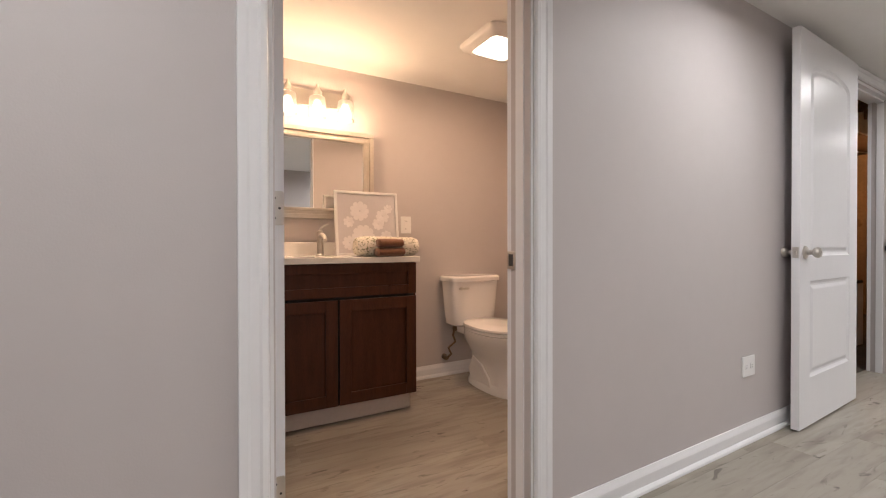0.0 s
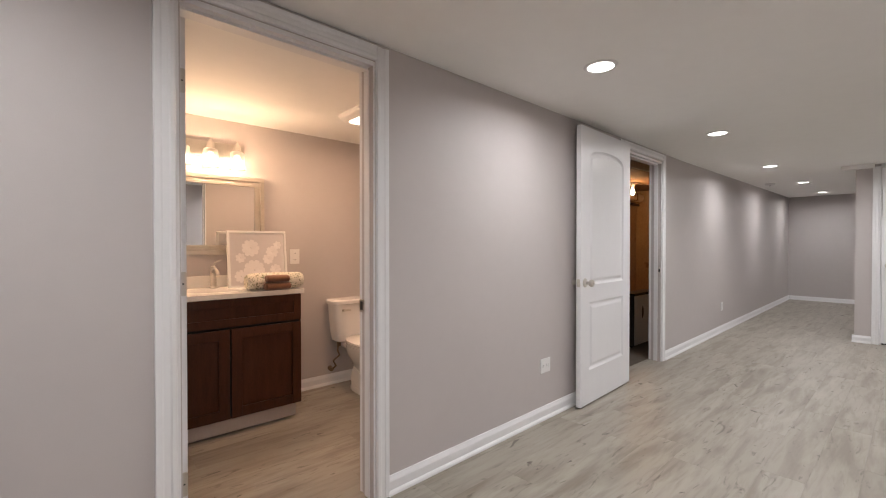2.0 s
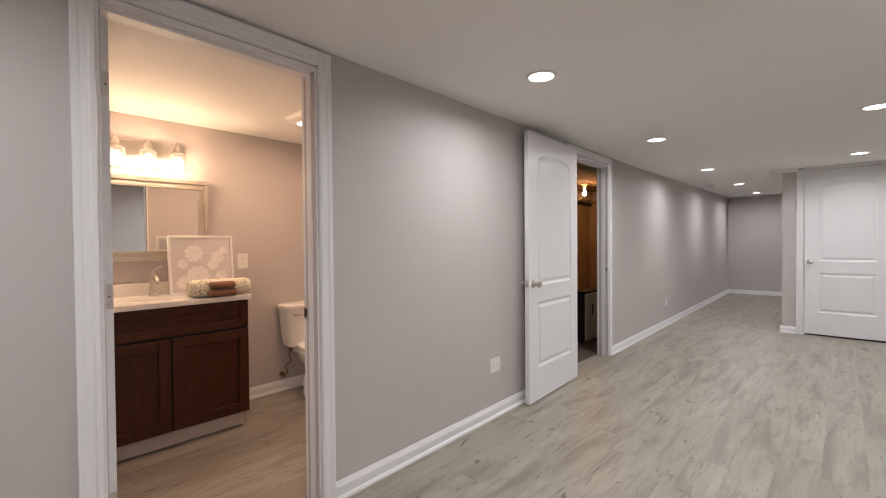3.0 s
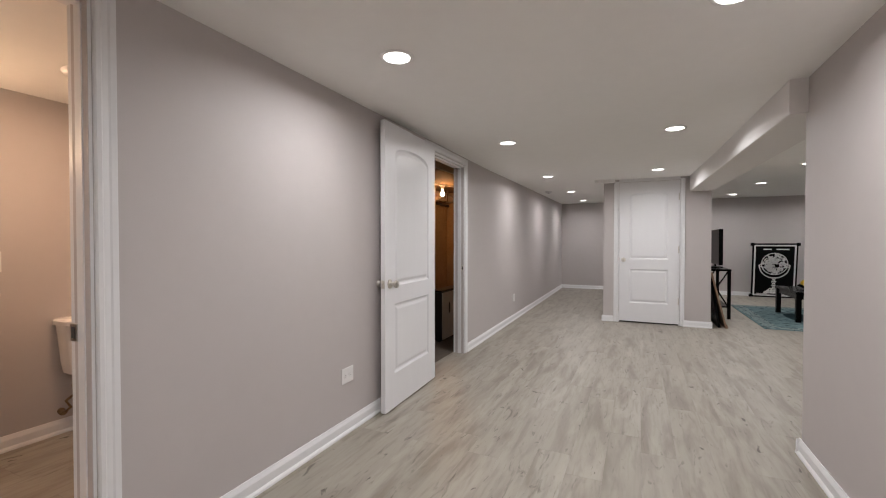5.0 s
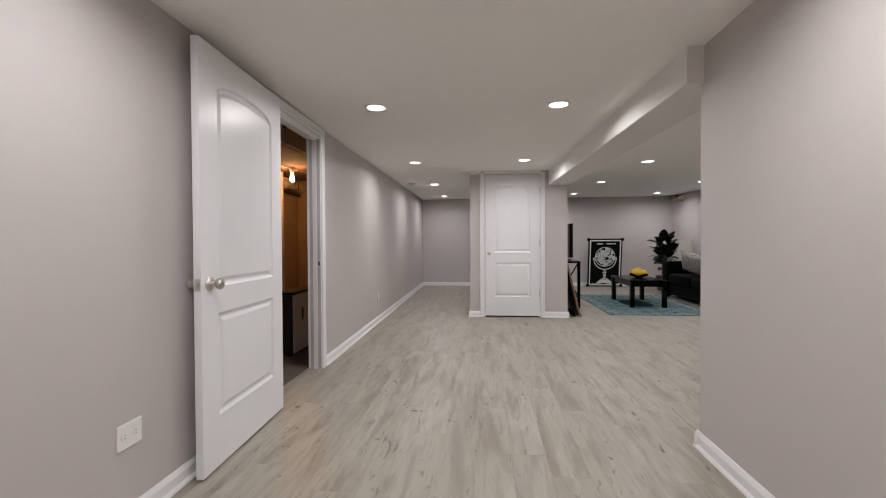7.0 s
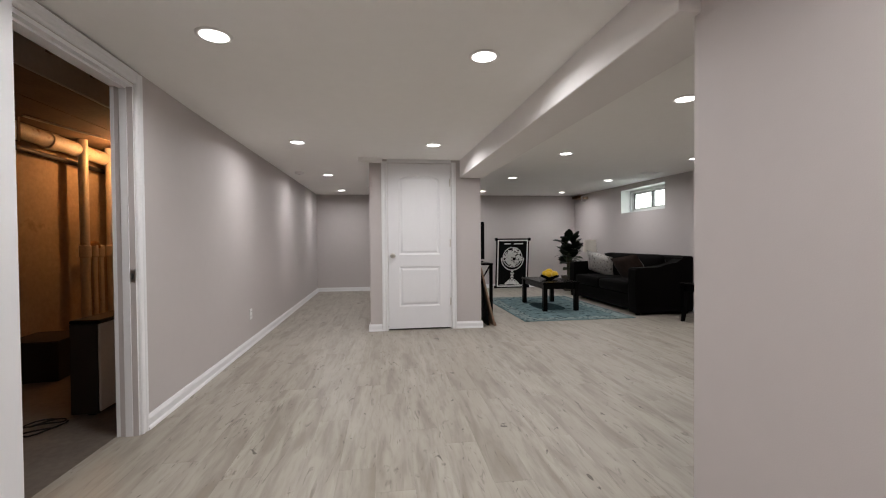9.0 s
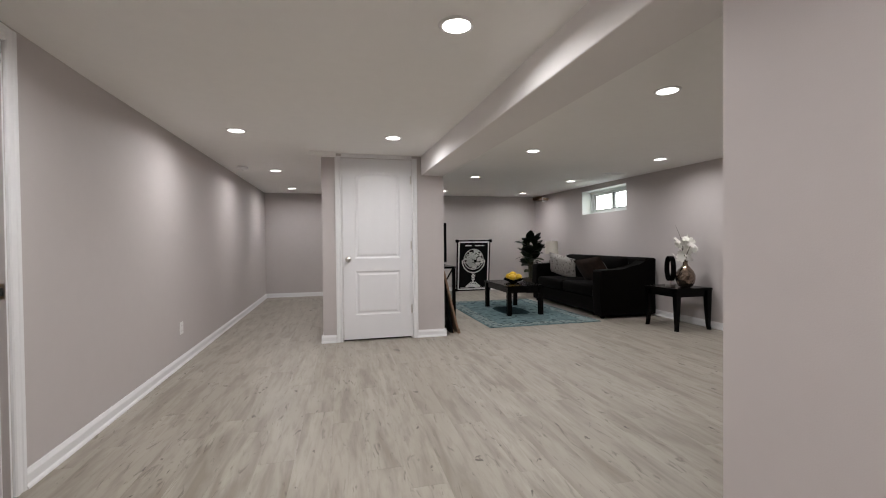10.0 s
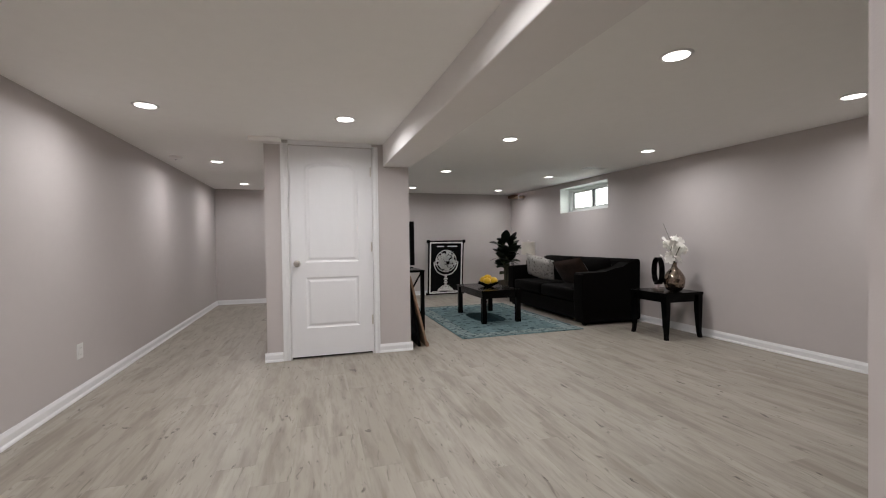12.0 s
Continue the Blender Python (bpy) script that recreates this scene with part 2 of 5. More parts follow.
M_DUCT = material("galvanised duct", (0.50, 0.47, 0.43), 0.4, 0.7, vary=0.1, scale=8)
M_APPL = material("white enamel panel", (0.72, 0.71, 0.69), 0.35, vary=0.04)
# near-black brown stands for the shade low in the utility room
M_CARTONSHADE = material("cardboard darkened for shade", (0.016, 0.009, 0.006), 0.85, vary=0.25, scale=10)
# concrete colour lowered to stand for the unlit utility floor
M_CONC = material("grey concrete floor darkened for shade", (0.13, 0.105, 0.085), 0.8, vary=0.25, scale=3)
M_VINYL = material("white vinyl window", (0.78, 0.80, 0.79), 0.35, vary=0.02)
M_GROUND = material("lawn ground", (0.07, 0.10, 0.04), 0.95, vary=0.4, scale=3)
M_HOUSE = material("grey foundation wall", (0.35, 0.34, 0.33), 0.9, vary=0.1)
M_GLASS = bpy.data.materials.new("clear glass")
M_GLASS.use_nodes = True
g = M_GLASS.node_tree.nodes["Principled BSDF"]
g.inputs["Transmission Weight"].default_value, g.inputs["Roughness"].default_value, g.inputs["IOR"].default_value = 1.0, 0.02, 1.45

M_FROST = bpy.data.materials.new("seeded glass")
M_FROST.use_nodes = True
g = M_FROST.node_tree.nodes["Principled BSDF"]
g.inputs["Base Color"].default_value = (1, 1, 1, 1)
g.inputs["Transmission Weight"].default_value, g.inputs["Roughness"].default_value, g.inputs["IOR"].default_value = 1.0, 0.32, 1.2

# ---- mesh helpers ----


def box(bm, x0, x1, y0, y1, z0, z1, bev=0.0, seg=1):
    r = bmesh.ops.create_cube(bm, size=1.0, matrix=Matrix.Translation(((x0 + x1) / 2, (y0 + y1) / 2, (z0 + z1) / 2)) @ Matrix.Diagonal((x1 - x0, y1 - y0, z1 - z0, 1)))
    if bev:
        edges = list({e for v in r["verts"] for e in v.link_edges})
        bmesh.ops.bevel(bm, geom=edges, offset=bev, segments=seg, affect="EDGES", profile=0.5)


def prism(bm, pts, to3, a, b):
    """Polygon pts extruded from a to b; to3 maps (u, v, w) to a place."""
    lo, hi = [bm.verts.new(to3(u, v, a)) for u, v in pts], [bm.verts.new(to3(u, v, b)) for u, v in pts]
    n = len(pts)
    bm.faces.new(lo[::-1])
    bm.faces.new(hi)
    for i in range(n):
        bm.faces.new((lo[i], lo[(i + 1) % n], hi[(i + 1) % n], hi[i]))


def loft(bm, rings, cap=True):
    vs = [[bm.verts.new(p) for p in r] for r in rings]
    n = len(vs[0])
    for a, b in zip(vs, vs[1:]):
        for i in range(n):
            bm.faces.new((a[i], a[(i + 1) % n], b[(i + 1) % n], b[i]))
    if cap:
        bm.faces.new(vs[0][::-1])
        bm.faces.new(vs[-1])


def oval(cx, cy, z, rx, ry, n=28, power=2.0):
    out = []
    for i in range(n):
        a = 2 * math.pi * i / n
        c, s = math.cos(a), math.sin(a)
        out.append((cx + rx * math.copysign(abs(c) ** (2 / power), c), cy + ry * math.copysign(abs(s) ** (2 / power), s), z))
    return out


def turned(bm, profile, n=24, cx=0.0, cy=0.0):
    loft(bm, [oval(cx, cy, z, r, r, n) for r, z in profile])


def tube(bm, pts, radius, n=8):
    pts = [Vector(p) for p in pts]
    rings = []
    for i, p in enumerate(pts):
        d = (pts[min(i + 1, len(pts) - 1)] - pts[max(i - 1, 0)]).normalized()
        u = d.orthogonal().normalized() if i == 0 else (u - d * u.dot(d)).normalized()
        v = d.cross(u)
        r = radius[i] if isinstance(radius, (list, tuple)) else radius
        rings.append([p + (u * math.cos(2 * math.pi * k / n) + v * math.sin(2 * math.pi * k / n)) * r for k in range(n)])
    loft(bm, rings)


def pillow(bm, w, h, t, n=14, corner=0.05):
    """A stuffed cushion in the x-z plane, thick along y."""
    front, back = {}, {}
    for i in range(n + 1):
        for j in range(n + 1):
            u, v = 2 * i / n - 1, 2 * j / n - 1
            fat = (max(0, 1 - abs(u) ** 2.6) * max(0, 1 - abs(v) ** 2.6)) ** 0.5
            pinch = 1 - corner * (1 - abs(u * v)) * (abs(u) ** 4 + abs(v) ** 4) / 2
            x, z = u * w / 2 * pinch, v * h / 2 * pinch
            wob = 0.008 * noise.noise((u * 2.1, v * 2.3, w * 7))
            front[i, j] = bm.verts.new((x, -t / 2 * fat + wob, z))
            back[i, j] = front[i, j] if i in (0, n) or j in (0, n) else bm.verts.new((x, t / 2 * fat + wob, z))
    for i in range(n):
        for j in range(n):
            bm.faces.new((front[i, j], front[i + 1, j], front[i + 1, j + 1], front[i, j + 1]))
            bm.faces.new((back[i, j], back[i, j + 1], back[i + 1, j + 1], back[i + 1, j]))


def mesh_of(name, bm, mat, smooth=False):
    bmesh.ops.recalc_face_normals(bm, faces=bm.faces)
    me = bpy.data.meshes.new(name)
    bm.to_mesh(me)
    bm.free()
    me.materials.append(mat)
    if smooth:
        me.polygons.foreach_set("use_smooth", [True] * len(me.polygons))
        me.set_sharp_from_angle(angle=radians(38))
    return me


def part(name, bm, mat, parent, label="", smooth=False, at=None):
    ob = new(name, mesh_of(name, bm, mat, smooth))
    ob.parent = parent
    if at is not None:
        ob.matrix_basis = at
    return tagged(ob, label)


def boxes(*rows, bev=0.0, seg=1):
    bm = bmesh.new()
    for r in rows:
        box(bm, *r, bev=bev, seg=seg)
    return bm


def thing(name, m, label, category, group="", kind=""):
    ob = new(name)
    ob.empty_display_size = 0.1
    ob.matrix_basis = m
    return tagged(ob, label, category, group, kind)


def structure(name, bm, mat, label, category, smooth=False):
    return tagged(new(name, mesh_of(name, bm, mat, smooth)), label, category, kind="structure")


# ---- large structure ----
T = 0.115                      # wall thickness
BX0, BX1 = 0.519, 1.288          # bathroom door opening
UX0, UX1 = 3.875, 4.760          # utility door opening
HEAD = 2.04
structure("floor", boxes((-1.75, FAR + 0.1, BACK - 0.1, 2.72, -0.12, -0.006)), M_SUB, "floor under pale grey oak vinyl planks", "floor")
TOP = 2.26                     # wall tops, inside the ceiling slab
bm = bmesh.new()
for x0, x1, z0 in ((-1.6, BX0, 0), (BX0, BX1, HEAD), (BX1, UX0, 0), (UX0, UX1, HEAD), (UX1, FAR, 0)):
    prism(bm, [(x0, north(x0)), (x1, north(x1)), (x1, north(x1) + T), (x0, north(x0) + T)], lambda u, v, w: (u, v, w), z0, TOP)
structure("wall_north", bm, M_WALL, "long greige painted wall with two doorways", "wall")
structure("wall_east", boxes((FAR, FAR + 0.12, BACK - 0.3, north(FAR) + T, 0, TOP)), M_WALL, "greige painted end wall", "wall")
WX0, WX1, WZ0, WZ1 = 8.63, 9.97, 1.645, 2.10
structure("wall_south", boxes((-1.6, WX0, BACK - 0.30, BACK, 0, TOP), (WX1, FAR, BACK - 0.30, BACK, 0, TOP), (WX0, WX1, BACK - 0.30, BACK, 0, WZ0),
          (WX0, WX1, BACK - 0.30, BACK, WZ1, TOP)), M_WALL, "greige painted wall with a small high window", "wall")
structure("wall_west", boxes((-1.72, -1.6, BACK - 0.3, 2.72, 0, TOP)), M_WALL, "greige painted wall closing the hall", "wall")
structure("wall_spur", boxes((-1.6, SPUR_X, SPUR_Y - 0.12, SPUR_Y, 0, TOP)), M_WALL, "greige painted partition wall ending in a free corner", "wall")
structure("closet_walls", boxes((COL_X, COL_X + 0.1, COL_R, -1.275, 0, TOP), (COL_X, COL_X + 0.1, -0.455, COL_L, 0, TOP), (COL_X, COL_X + 0.1, -1.275, -0.455, 2.115, TOP),
          (COL_X + 0.1, 9.3, COL_R, COL_R + 0.1, 0, TOP), (COL_X + 0.1, 9.3, COL_L - 0.1, COL_L, 0, TOP), (9.2, 9.3, COL_R + 0.1, COL_L - 0.1, 0, TOP)), M_WALL, "greige painted walls of a closet block", "wall")
structure("closet_soffit", boxes((7.36, 9.3, COL_L + 0.002, -0.115, 2.113, 2.20), (7.36, COL_X - 0.002, -0.40, COL_L + 0.002, 2.113, 2.20)), M_CEIL, "shallow painted soffit beside the closet", "soffit")
bm = bmesh.new()
prism(bm, [(SPUR_X - 0.03, -1.825), (COL_X - 0.001, -1.67), (COL_X - 0.001, -1.385), (SPUR_X - 0.03, -1.497)], lambda u, v, w: (u, v, w), 1.935, 2.2)
bmesh.ops.bevel(bm, geom=[e for e in bm.edges if abs(e.verts[0].co.x - e.verts[1].co.x) > 1 and e.verts[0].co.z < 2], offset=0.008, segments=2, affect="EDGES", profile=0.5)
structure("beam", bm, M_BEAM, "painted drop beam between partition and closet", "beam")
bm = bmesh.new()
loft(bm, [[(x, BACK - 0.3, ceil_z(x)), (x, north(x) + 0.06, ceil_z(x)), (x, north(x) + 0.06, 2.34), (x, BACK - 0.3, 2.34)] for x in (-1.72, 5.5, FAR + 0.12)])
structure("ceiling", bm, M_CEIL, "flat painted basement ceiling", "ceiling")
structure("bathroom_ceiling", boxes((0.30, 2.75, 0.98, 2.72, BATH_CEIL, BATH_CEIL + 0.15)), M_CEIL, "flat painted bathroom ceiling", "ceiling")
structure("bathroom_wall_back", boxes((0.30, 2.75, 2.60, 2.72, 0, BATH_CEIL)), M_WALL, "greige painted bathroom back wall", "wall")
structure("bathroom_wall_side", boxes((0.30, 0.42, 0.96, 2.60, 0, BATH_CEIL)), M_WALL, "greige painted bathroom side wall", "wall")
structure("bathroom_wall_end", boxes((2.63, 2.75, 1.00, 2.60, 0, BATH_CEIL)), M_WALL, "greige painted bathroom end wall", "wall")
UC, UB, UE = 2.20, 2.80, 8.30   # utility room: ceiling height, back wall, end wall
structure("utility_wall_end", boxes((UE, UE + 0.1, 1.11, UB, 0, 2.7)), M_UTILWALL, "bare tan utility room wall", "wall")
structure("utility_wall_back", boxes((2.76, UE + 0.1, UB, UB + 0.12, 0, 2.7)), M_UTILWALL, "bare tan stained utility room back wall", "wall")
structure("utility_wall_near", boxes((2.76, 2.86, 1.02, UB, 0, 2.7)), M_UTILWALL, "bare tan utility room side wall", "wall")
structure("utility_floor", boxes((2.76, UE, 1.12, UB, -0.10, 0.001)), M_CONC, "dusty grey concrete utility floor, coloured darker for its shade", "floor")
structure("utility_ceiling", boxes((2.87, UE, 1.74, 2.145, UC, 2.6), (2.87, UE, 2.155, UB, UC, 2.6), (2.87, UE, 2.145, 2.155, UC + 0.01, 2.6)), M_FIBRE, "brown fibreboard ceiling with an open seam", "ceiling")
structure("utility_bulkhead", boxes((2.87, UE, 1.715, 1.74, UC + 0.003, 2.6)), M_DRYWALL, "grey drywall face of a dropped utility ceiling", "soffit")
structure("utility_joist_cavity", boxes((2.76, UE, 1.05, UB, 2.6, 2.7), (2.76, UE, 1.05, 1.065, 2.27, 2.6), *[(3.1 + 0.41 * i, 3.14 + 0.41 * i, 1.07, 1.714, 2.36, 2.599) for i in range(12)]), M_JOIST, "dark open timber joists above the doorway", "ceiling")
structure("ground", boxes((-400, 400, -400, BACK - 0.45, 1.2, 1.55)), M_GROUND, "lawn outside the basement window", "ground")

M_OUT = glow("bright overcast outdoors", (0.94, 1.0, 0.95), 4.2)
tagged(new("backdrop", mesh_of("backdrop", boxes((-2, 34, -11.2, -11.0, 1.56, 16)), M_OUT)), "bright overcast distance outside the window", "backdrop", kind="structure")


def baseboard(p0, p1, normal, height=0.088):
    """Moulded skirting from p0 to p1 along a wall whose free side is normal."""
    d = (Vector(p1) - Vector(p0)).to_3d()
    nrm, bm = Vector(normal).to_3d(), bmesh.new()
    prof = [(0.0, 0.0), (0.024, 0.0), (0.023, 0.010), (0.017, 0.019), (0.0135, 0.022), (0.0135, height - 0.026), (0.011, height - 0.018), (0.008, height - 0.010), (0.005, height), (0, height)]
    prism(bm, prof, lambda u, v, w: Vector((p0[0], p0[1], v)) + nrm * (u + 0.001) + d * w, 0, 1)
    return structure("baseboard", bm, M_TRIM, "white moulded baseboard along the wall", "baseboard")


CW = 0.064    # casing width
for p0, p1, nrm in [*[((a, north(a)), (b, north(b)), (math.sin(radians(WALL_TURN)), -math.cos(radians(WALL_TURN)))) for a, b in ((-1.6, BX0 - CW - 0.005), (BX1 + CW + 0.008, UX0 - CW - 0.005), (UX1 + 0.072, FAR))],
                    ((FAR, north(FAR)), (FAR, BACK), (-1, 0)), ((SPUR_X, BACK), (FAR, BACK), (0, 1)), ((-1.6, BACK), (SPUR_X, BACK), (0, 1)),
                    ((-1.6, SPUR_Y), (SPUR_X + 0.024, SPUR_Y), (0, 1)), ((SPUR_X, SPUR_Y - 0.12), (SPUR_X, SPUR_Y + 0.024), (1, 0)),
                    ((COL_X, COL_L + 0.02), (COL_X, -0.383), (-1, 0)), ((COL_X, -1.315), (COL_X, COL_R - 0.02), (-1, 0)),
                    ((COL_X, COL_R), (9.3, COL_R), (0, -1)), ((COL_X, COL_L), (9.3, COL_L), (0, 1)),
                    ((1.45, 2.60), (2.63, 2.60), (0, -1)), ((2.63, 1.08), (2.63, 2.6), (-1, 0)), ((-1.6, SPUR_Y), (-1.6, north(-1.6)), (1, 0))]:
    baseboard(p0, p1, nrm)

CASING = [(0, 0), (0.010, 0.0), (0.016, 0.004), (0.018, 0.016), (0.013, 0.022), (0.013, 0.040), (0.0165, 0.046), (0.0185, 0.060), (0.0185, 1.0), (0, 1.0)]


def casing_profile(width):
    return [(d, (width if a == 1.0 else a)) for d, a in CASING]


def doorway(name, to_world, w, h, depth, label, left=CW, right=CW, top=CW, stop=True):
    """Door lining and casing; local x across the opening, y into the wall, z up. The casing lies in front of y = 0."""
    root = thing(name, to_world, label, "doorway", kind="structure")
    bm = bmesh.new()
    prism(bm, casing_profile(left), lambda u, v, z: (-0.006 - v, -u - 0.001, z), 0, h + 0.006 + top)
    part("casing", bm, M_TRIM, root)
    bm = bmesh.new()
    prism(bm, casing_profile(right), lambda u, v, z: (w + 0.006 + v, -u - 0.001, z), 0, h + 0.006 + top)
    part("casing", bm, M_TRIM, root)
    bm = bmesh.new()
    prism(bm, casing_profile(top), lambda u, v, x: (x, -u - 0.002, h + 0.006 + v), -0.005, w + 0.005)
    part("head_casing", bm, M_TRIM, root)
    part("jamb", boxes((-0.004, 0.004, -0.0005, depth, 0, h)), M_TRIM, root)
    part("jamb", boxes((w - 0.006, w + 0.004, -0.0005, depth, 0, h)), M_TRIM, root)
    part("head_jamb", boxes((0.004, w - 0.006, -0.0005, depth, h - 0.018, h + 0.002)), M_TRIM, root)
    if stop:
        part("door_stop", boxes((w - 0.012, w - 0.006, 0.03, 0.068, 0, h - 0.03)), M_TRIM, root)
        part("door_stop", boxes((0.004, w - 0.012, 0.03, 0.068, h - 0.030, h - 0.018)), M_TRIM, root)
    return root


d1 = doorway("door_frame_1", pose(BX0 - 0.008, north(BX0), 0, 0, 0, WALL_TURN), BX1 - BX0 + 0.016, HEAD, T + 0.003, "white cased bathroom doorway")
part("strike_plate", boxes((BX1 - BX0 + 0.001, BX1 - BX0 + 0.0105, 0.069, 0.108, 0.875, 0.935), bev=0.0008), M_NICKEL, d1, "satin nickel strike plate")
part("latch_hole", boxes((BX1 - BX0 + 0.0002, BX1 - BX0 + 0.0012, 0.078, 0.100, 0.885, 0.925)), M_SLOT, d1)
d2 = doorway("door_frame_2", pose(UX0 - 0.008, north(UX0), 0, 0, 0, WALL_TURN), UX1 - UX0 + 0.016, HEAD, T + 0.003, "white cased utility room doorway", right=0.058)
part("strike_plate", boxes((UX1 - UX0 + 0.007, UX1 - UX0 + 0.0105, 0.001, 0.029, 0.895, 0.965), bev=0.0008), M_NICKEL, d2, "satin nickel strike plate")
part("latch_hole", boxes((UX1 - UX0 + 0.0062, UX1 - UX0 + 0.0072, 0.008, 0.022, 0.912, 0.948)), M_SLOT, d2)
d3 = doorway("door_frame_3", pose(COL_X, -0.462, 0, 0, 0, -90), 0.802, 2.108, 0.10, "white cased closet doorway", top=0.014, left=0.07, right=0.05, stop=False)


def offset(outline, d):
    """A convex outline (counter-clockwise) moved inwards by d."""
    n, out = len(outline), []
    for i in range(n):
        a, b, c = Vector(outline[i - 1]), Vector(outline[i]), Vector(outline[(i + 1) % n])
        n1, n2 = Vector((-(b - a).y, (b - a).x)).normalized(), Vector((-(c - b).y, (c - b).x)).normalized()
        out.append(tuple(b + (n1 + n2) * (d / (1 + n1.dot(n2)))))
    return out


def moulded_slab(w, h, mid, bottom_top, bottom, top, side=0.135, thick=0.035):
    """A hollow-core door slab with an arched upper panel and a square lower one pressed into both faces; hinge edge at x = 0."""
    bm = bmesh.new()
    x0, x1 = side, w - side
    arch = [(x0 + (x1 - x0) * (0.5 + 0.5 * math.cos(math.pi * k / 14)), top - 0.085 + 0.085 * math.sin(math.pi * k / 14) ** 0.75) for k in range(15)]
    panels = [[(x0, mid), (x1, mid), *arch], [(x0, bottom), (x1, bottom), (x1, bottom_top), (x0, bottom_top)]]
    rims = []
    for sgn in (-1, 1):
        y = sgn * thick / 2
        rim = [bm.verts.new((a, y, b)) for a, b in ((0, 0), (w, 0), (w, h), (0, h))]
        rims.append(rim)
        edges = [bm.edges.new((rim[i], rim[(i + 1) % 4])) for i in range(4)]
        for outline in panels:
            rings = []
            for inset, depth in ((0, 0), (0.006, 0.004), (0.016, 0.0085), (0.026, 0.0085), (0.044, 0.002), (0.050, 0.0015)):
                rings.append([bm.verts.new((a, y - sgn * depth, b)) for a, b in (offset(outline, inset) if inset else outline)])
            n = len(outline)
            for a, b in zip(rings, rings[1:]):
                for i in range(n):
                    bm.faces.new((a[i], a[(i + 1) % n], b[(i + 1) % n], b[i]))
            bm.faces.new(rings[-1])
            edges += [bm.edges.get((rings[0][i], rings[0][(i + 1) % n])) for i in range(n)]
        bmesh.ops.triangle_fill(bm, edges=edges, use_beauty=True)
    for i in range(4):
        bm.faces.new((rims[0][i], rims[0][(i + 1) % 4], rims[1][(i + 1) % 4], rims[1][i]))
    return bm


def knob_set(root, x, z, thick, edge_x):
    for sgn in (-1, 1):
        bm = bmesh.new()
        turned(bm, [(0.033, 0), (0.033, 0.004), (0.028, 0.009), (0.014, 0.012), (0.012, 0.030), (0.020, 0.036), (0.0265, 0.046), (0.027, 0.056), (0.022, 0.064), (0.010, 0.067)], 24)
        k = part("door_knob", bm, M_NICKEL, root, "round satin nickel knob", True, pose(x, sgn * thick / 2, z, 90 if sgn < 0 else -90))
        part("key_slot", boxes((-0.001, 0.001, -0.006, 0.006, 0.0665, 0.0678)), M_SLOT, k)
    if edge_x is not None:
        part("latch_plate", boxes((edge_x - 0.001, edge_x + 0.0015, -0.0125, 0.0125, z - 0.028, z + 0.028)), M_NICKEL, root, "nickel latch plate")
        part("latch_bolt", boxes((edge_x, edge_x + 0.010, -0.006, 0.006, z - 0.010, z + 0.010), bev=0.002), M_NICKEL, root)


def hinge(root, x, y, z):
    bm = bmesh.new()
    turned(bm, [(0.005, -0.049), (0.0078, -0.046), (0.0078, 0.046), (0.005, 0.049)], 12)
    h = part("hinge", bm, M_NICKEL, root, "satin nickel hinge", True, pose(x, y, z))
    return h


# open utility door, folded back almost flat against the wall
ua = math.degrees(math.atan2(0.04, 0.83))
door_u = thing("door_2", pose(3.865, 0.924, 0.012, 0, 0, 180 + ua), "white two-panel utility door folded open against the wall", "door", kind="structure")
part("slab", moulded_slab(0.872, 2.05, 0.885, 0.755, 0.25, 1.905), M_DOOR, door_u)
knob_set(door_u, 0.808, 0.905, 0.035, 0.872)
for z in (0.30, 1.05, 1.80):
    hinge(door_u, 0.0, -0.02, z)
# open bathroom door, hinge edge towards the hall
door_b = thing("door_1", pose(0.541, north(0.54) + T + 0.016, 0.012, 0, 0, 90), "white two-panel bathroom door standing open", "door", kind="structure")
part("slab", moulded_slab(0.79, 2.02, 0.935, 0.80, 0.285, 1.875), M_DOOR, door_b)
knob_set(door_b, 0.73, 0.90, 0.035, 0.79)
for z in (0.30, 1.04, 1.785):
    bm = bmesh.new()
    prism(bm, [(0.017 * sx + 0.006 * math.cos(a) * 0 + (-0.006 if sx > 0 else 0.006) + 0.006 * math.cos(a), sz * 0.038 + 0.006 * math.sin(a)) for sx, sz, a0 in ((1, 1, 0), (-1, 1, 90), (-1, -1, 180), (1, -1, 270)) for a in (radians(a0 + 30 * k) for k in range(4))],
          lambda u, v, w: (w, u, v), -0.0035, 0.0)
    hp = part("hinge_leaf", bm, M_NICKEL, door_b, "satin nickel hinge leaf", at=pose(-0.0005, 0, z))
    for sx, sz in ((0.006, 0.026), (-0.006, 0), (0.006, -0.026)):
        bm = bmesh.new()
        turned(bm, [(0.0035, 0), (0.003, 0.0012)], 8)
        part("screw", bm, M_SLOT, hp, at=pose(-0.0035, sx, sz, 0, -90))
# shut closet door
door_c = thing("door_3", pose(COL_X + 0.018, -1.258, 0.022, 0, 0, 90), "white two-panel closet door, shut", "door", kind="structure")
part("slab", moulded_slab(0.79, 2.083, 0.935, 0.785, 0.28, 1.94), M_DOOR, door_c)
knob_set(door_c, 0.735, 0.925, 0.035, None)
for z in (0.33, 1.08, 1.85):
    hinge(door_c, 0.003, 0.024, z)
part("latch_plate", boxes((0.79, 0.7925, -0.01, 0.0178, 0.90, 0.955)), M_NICKEL, door_c)
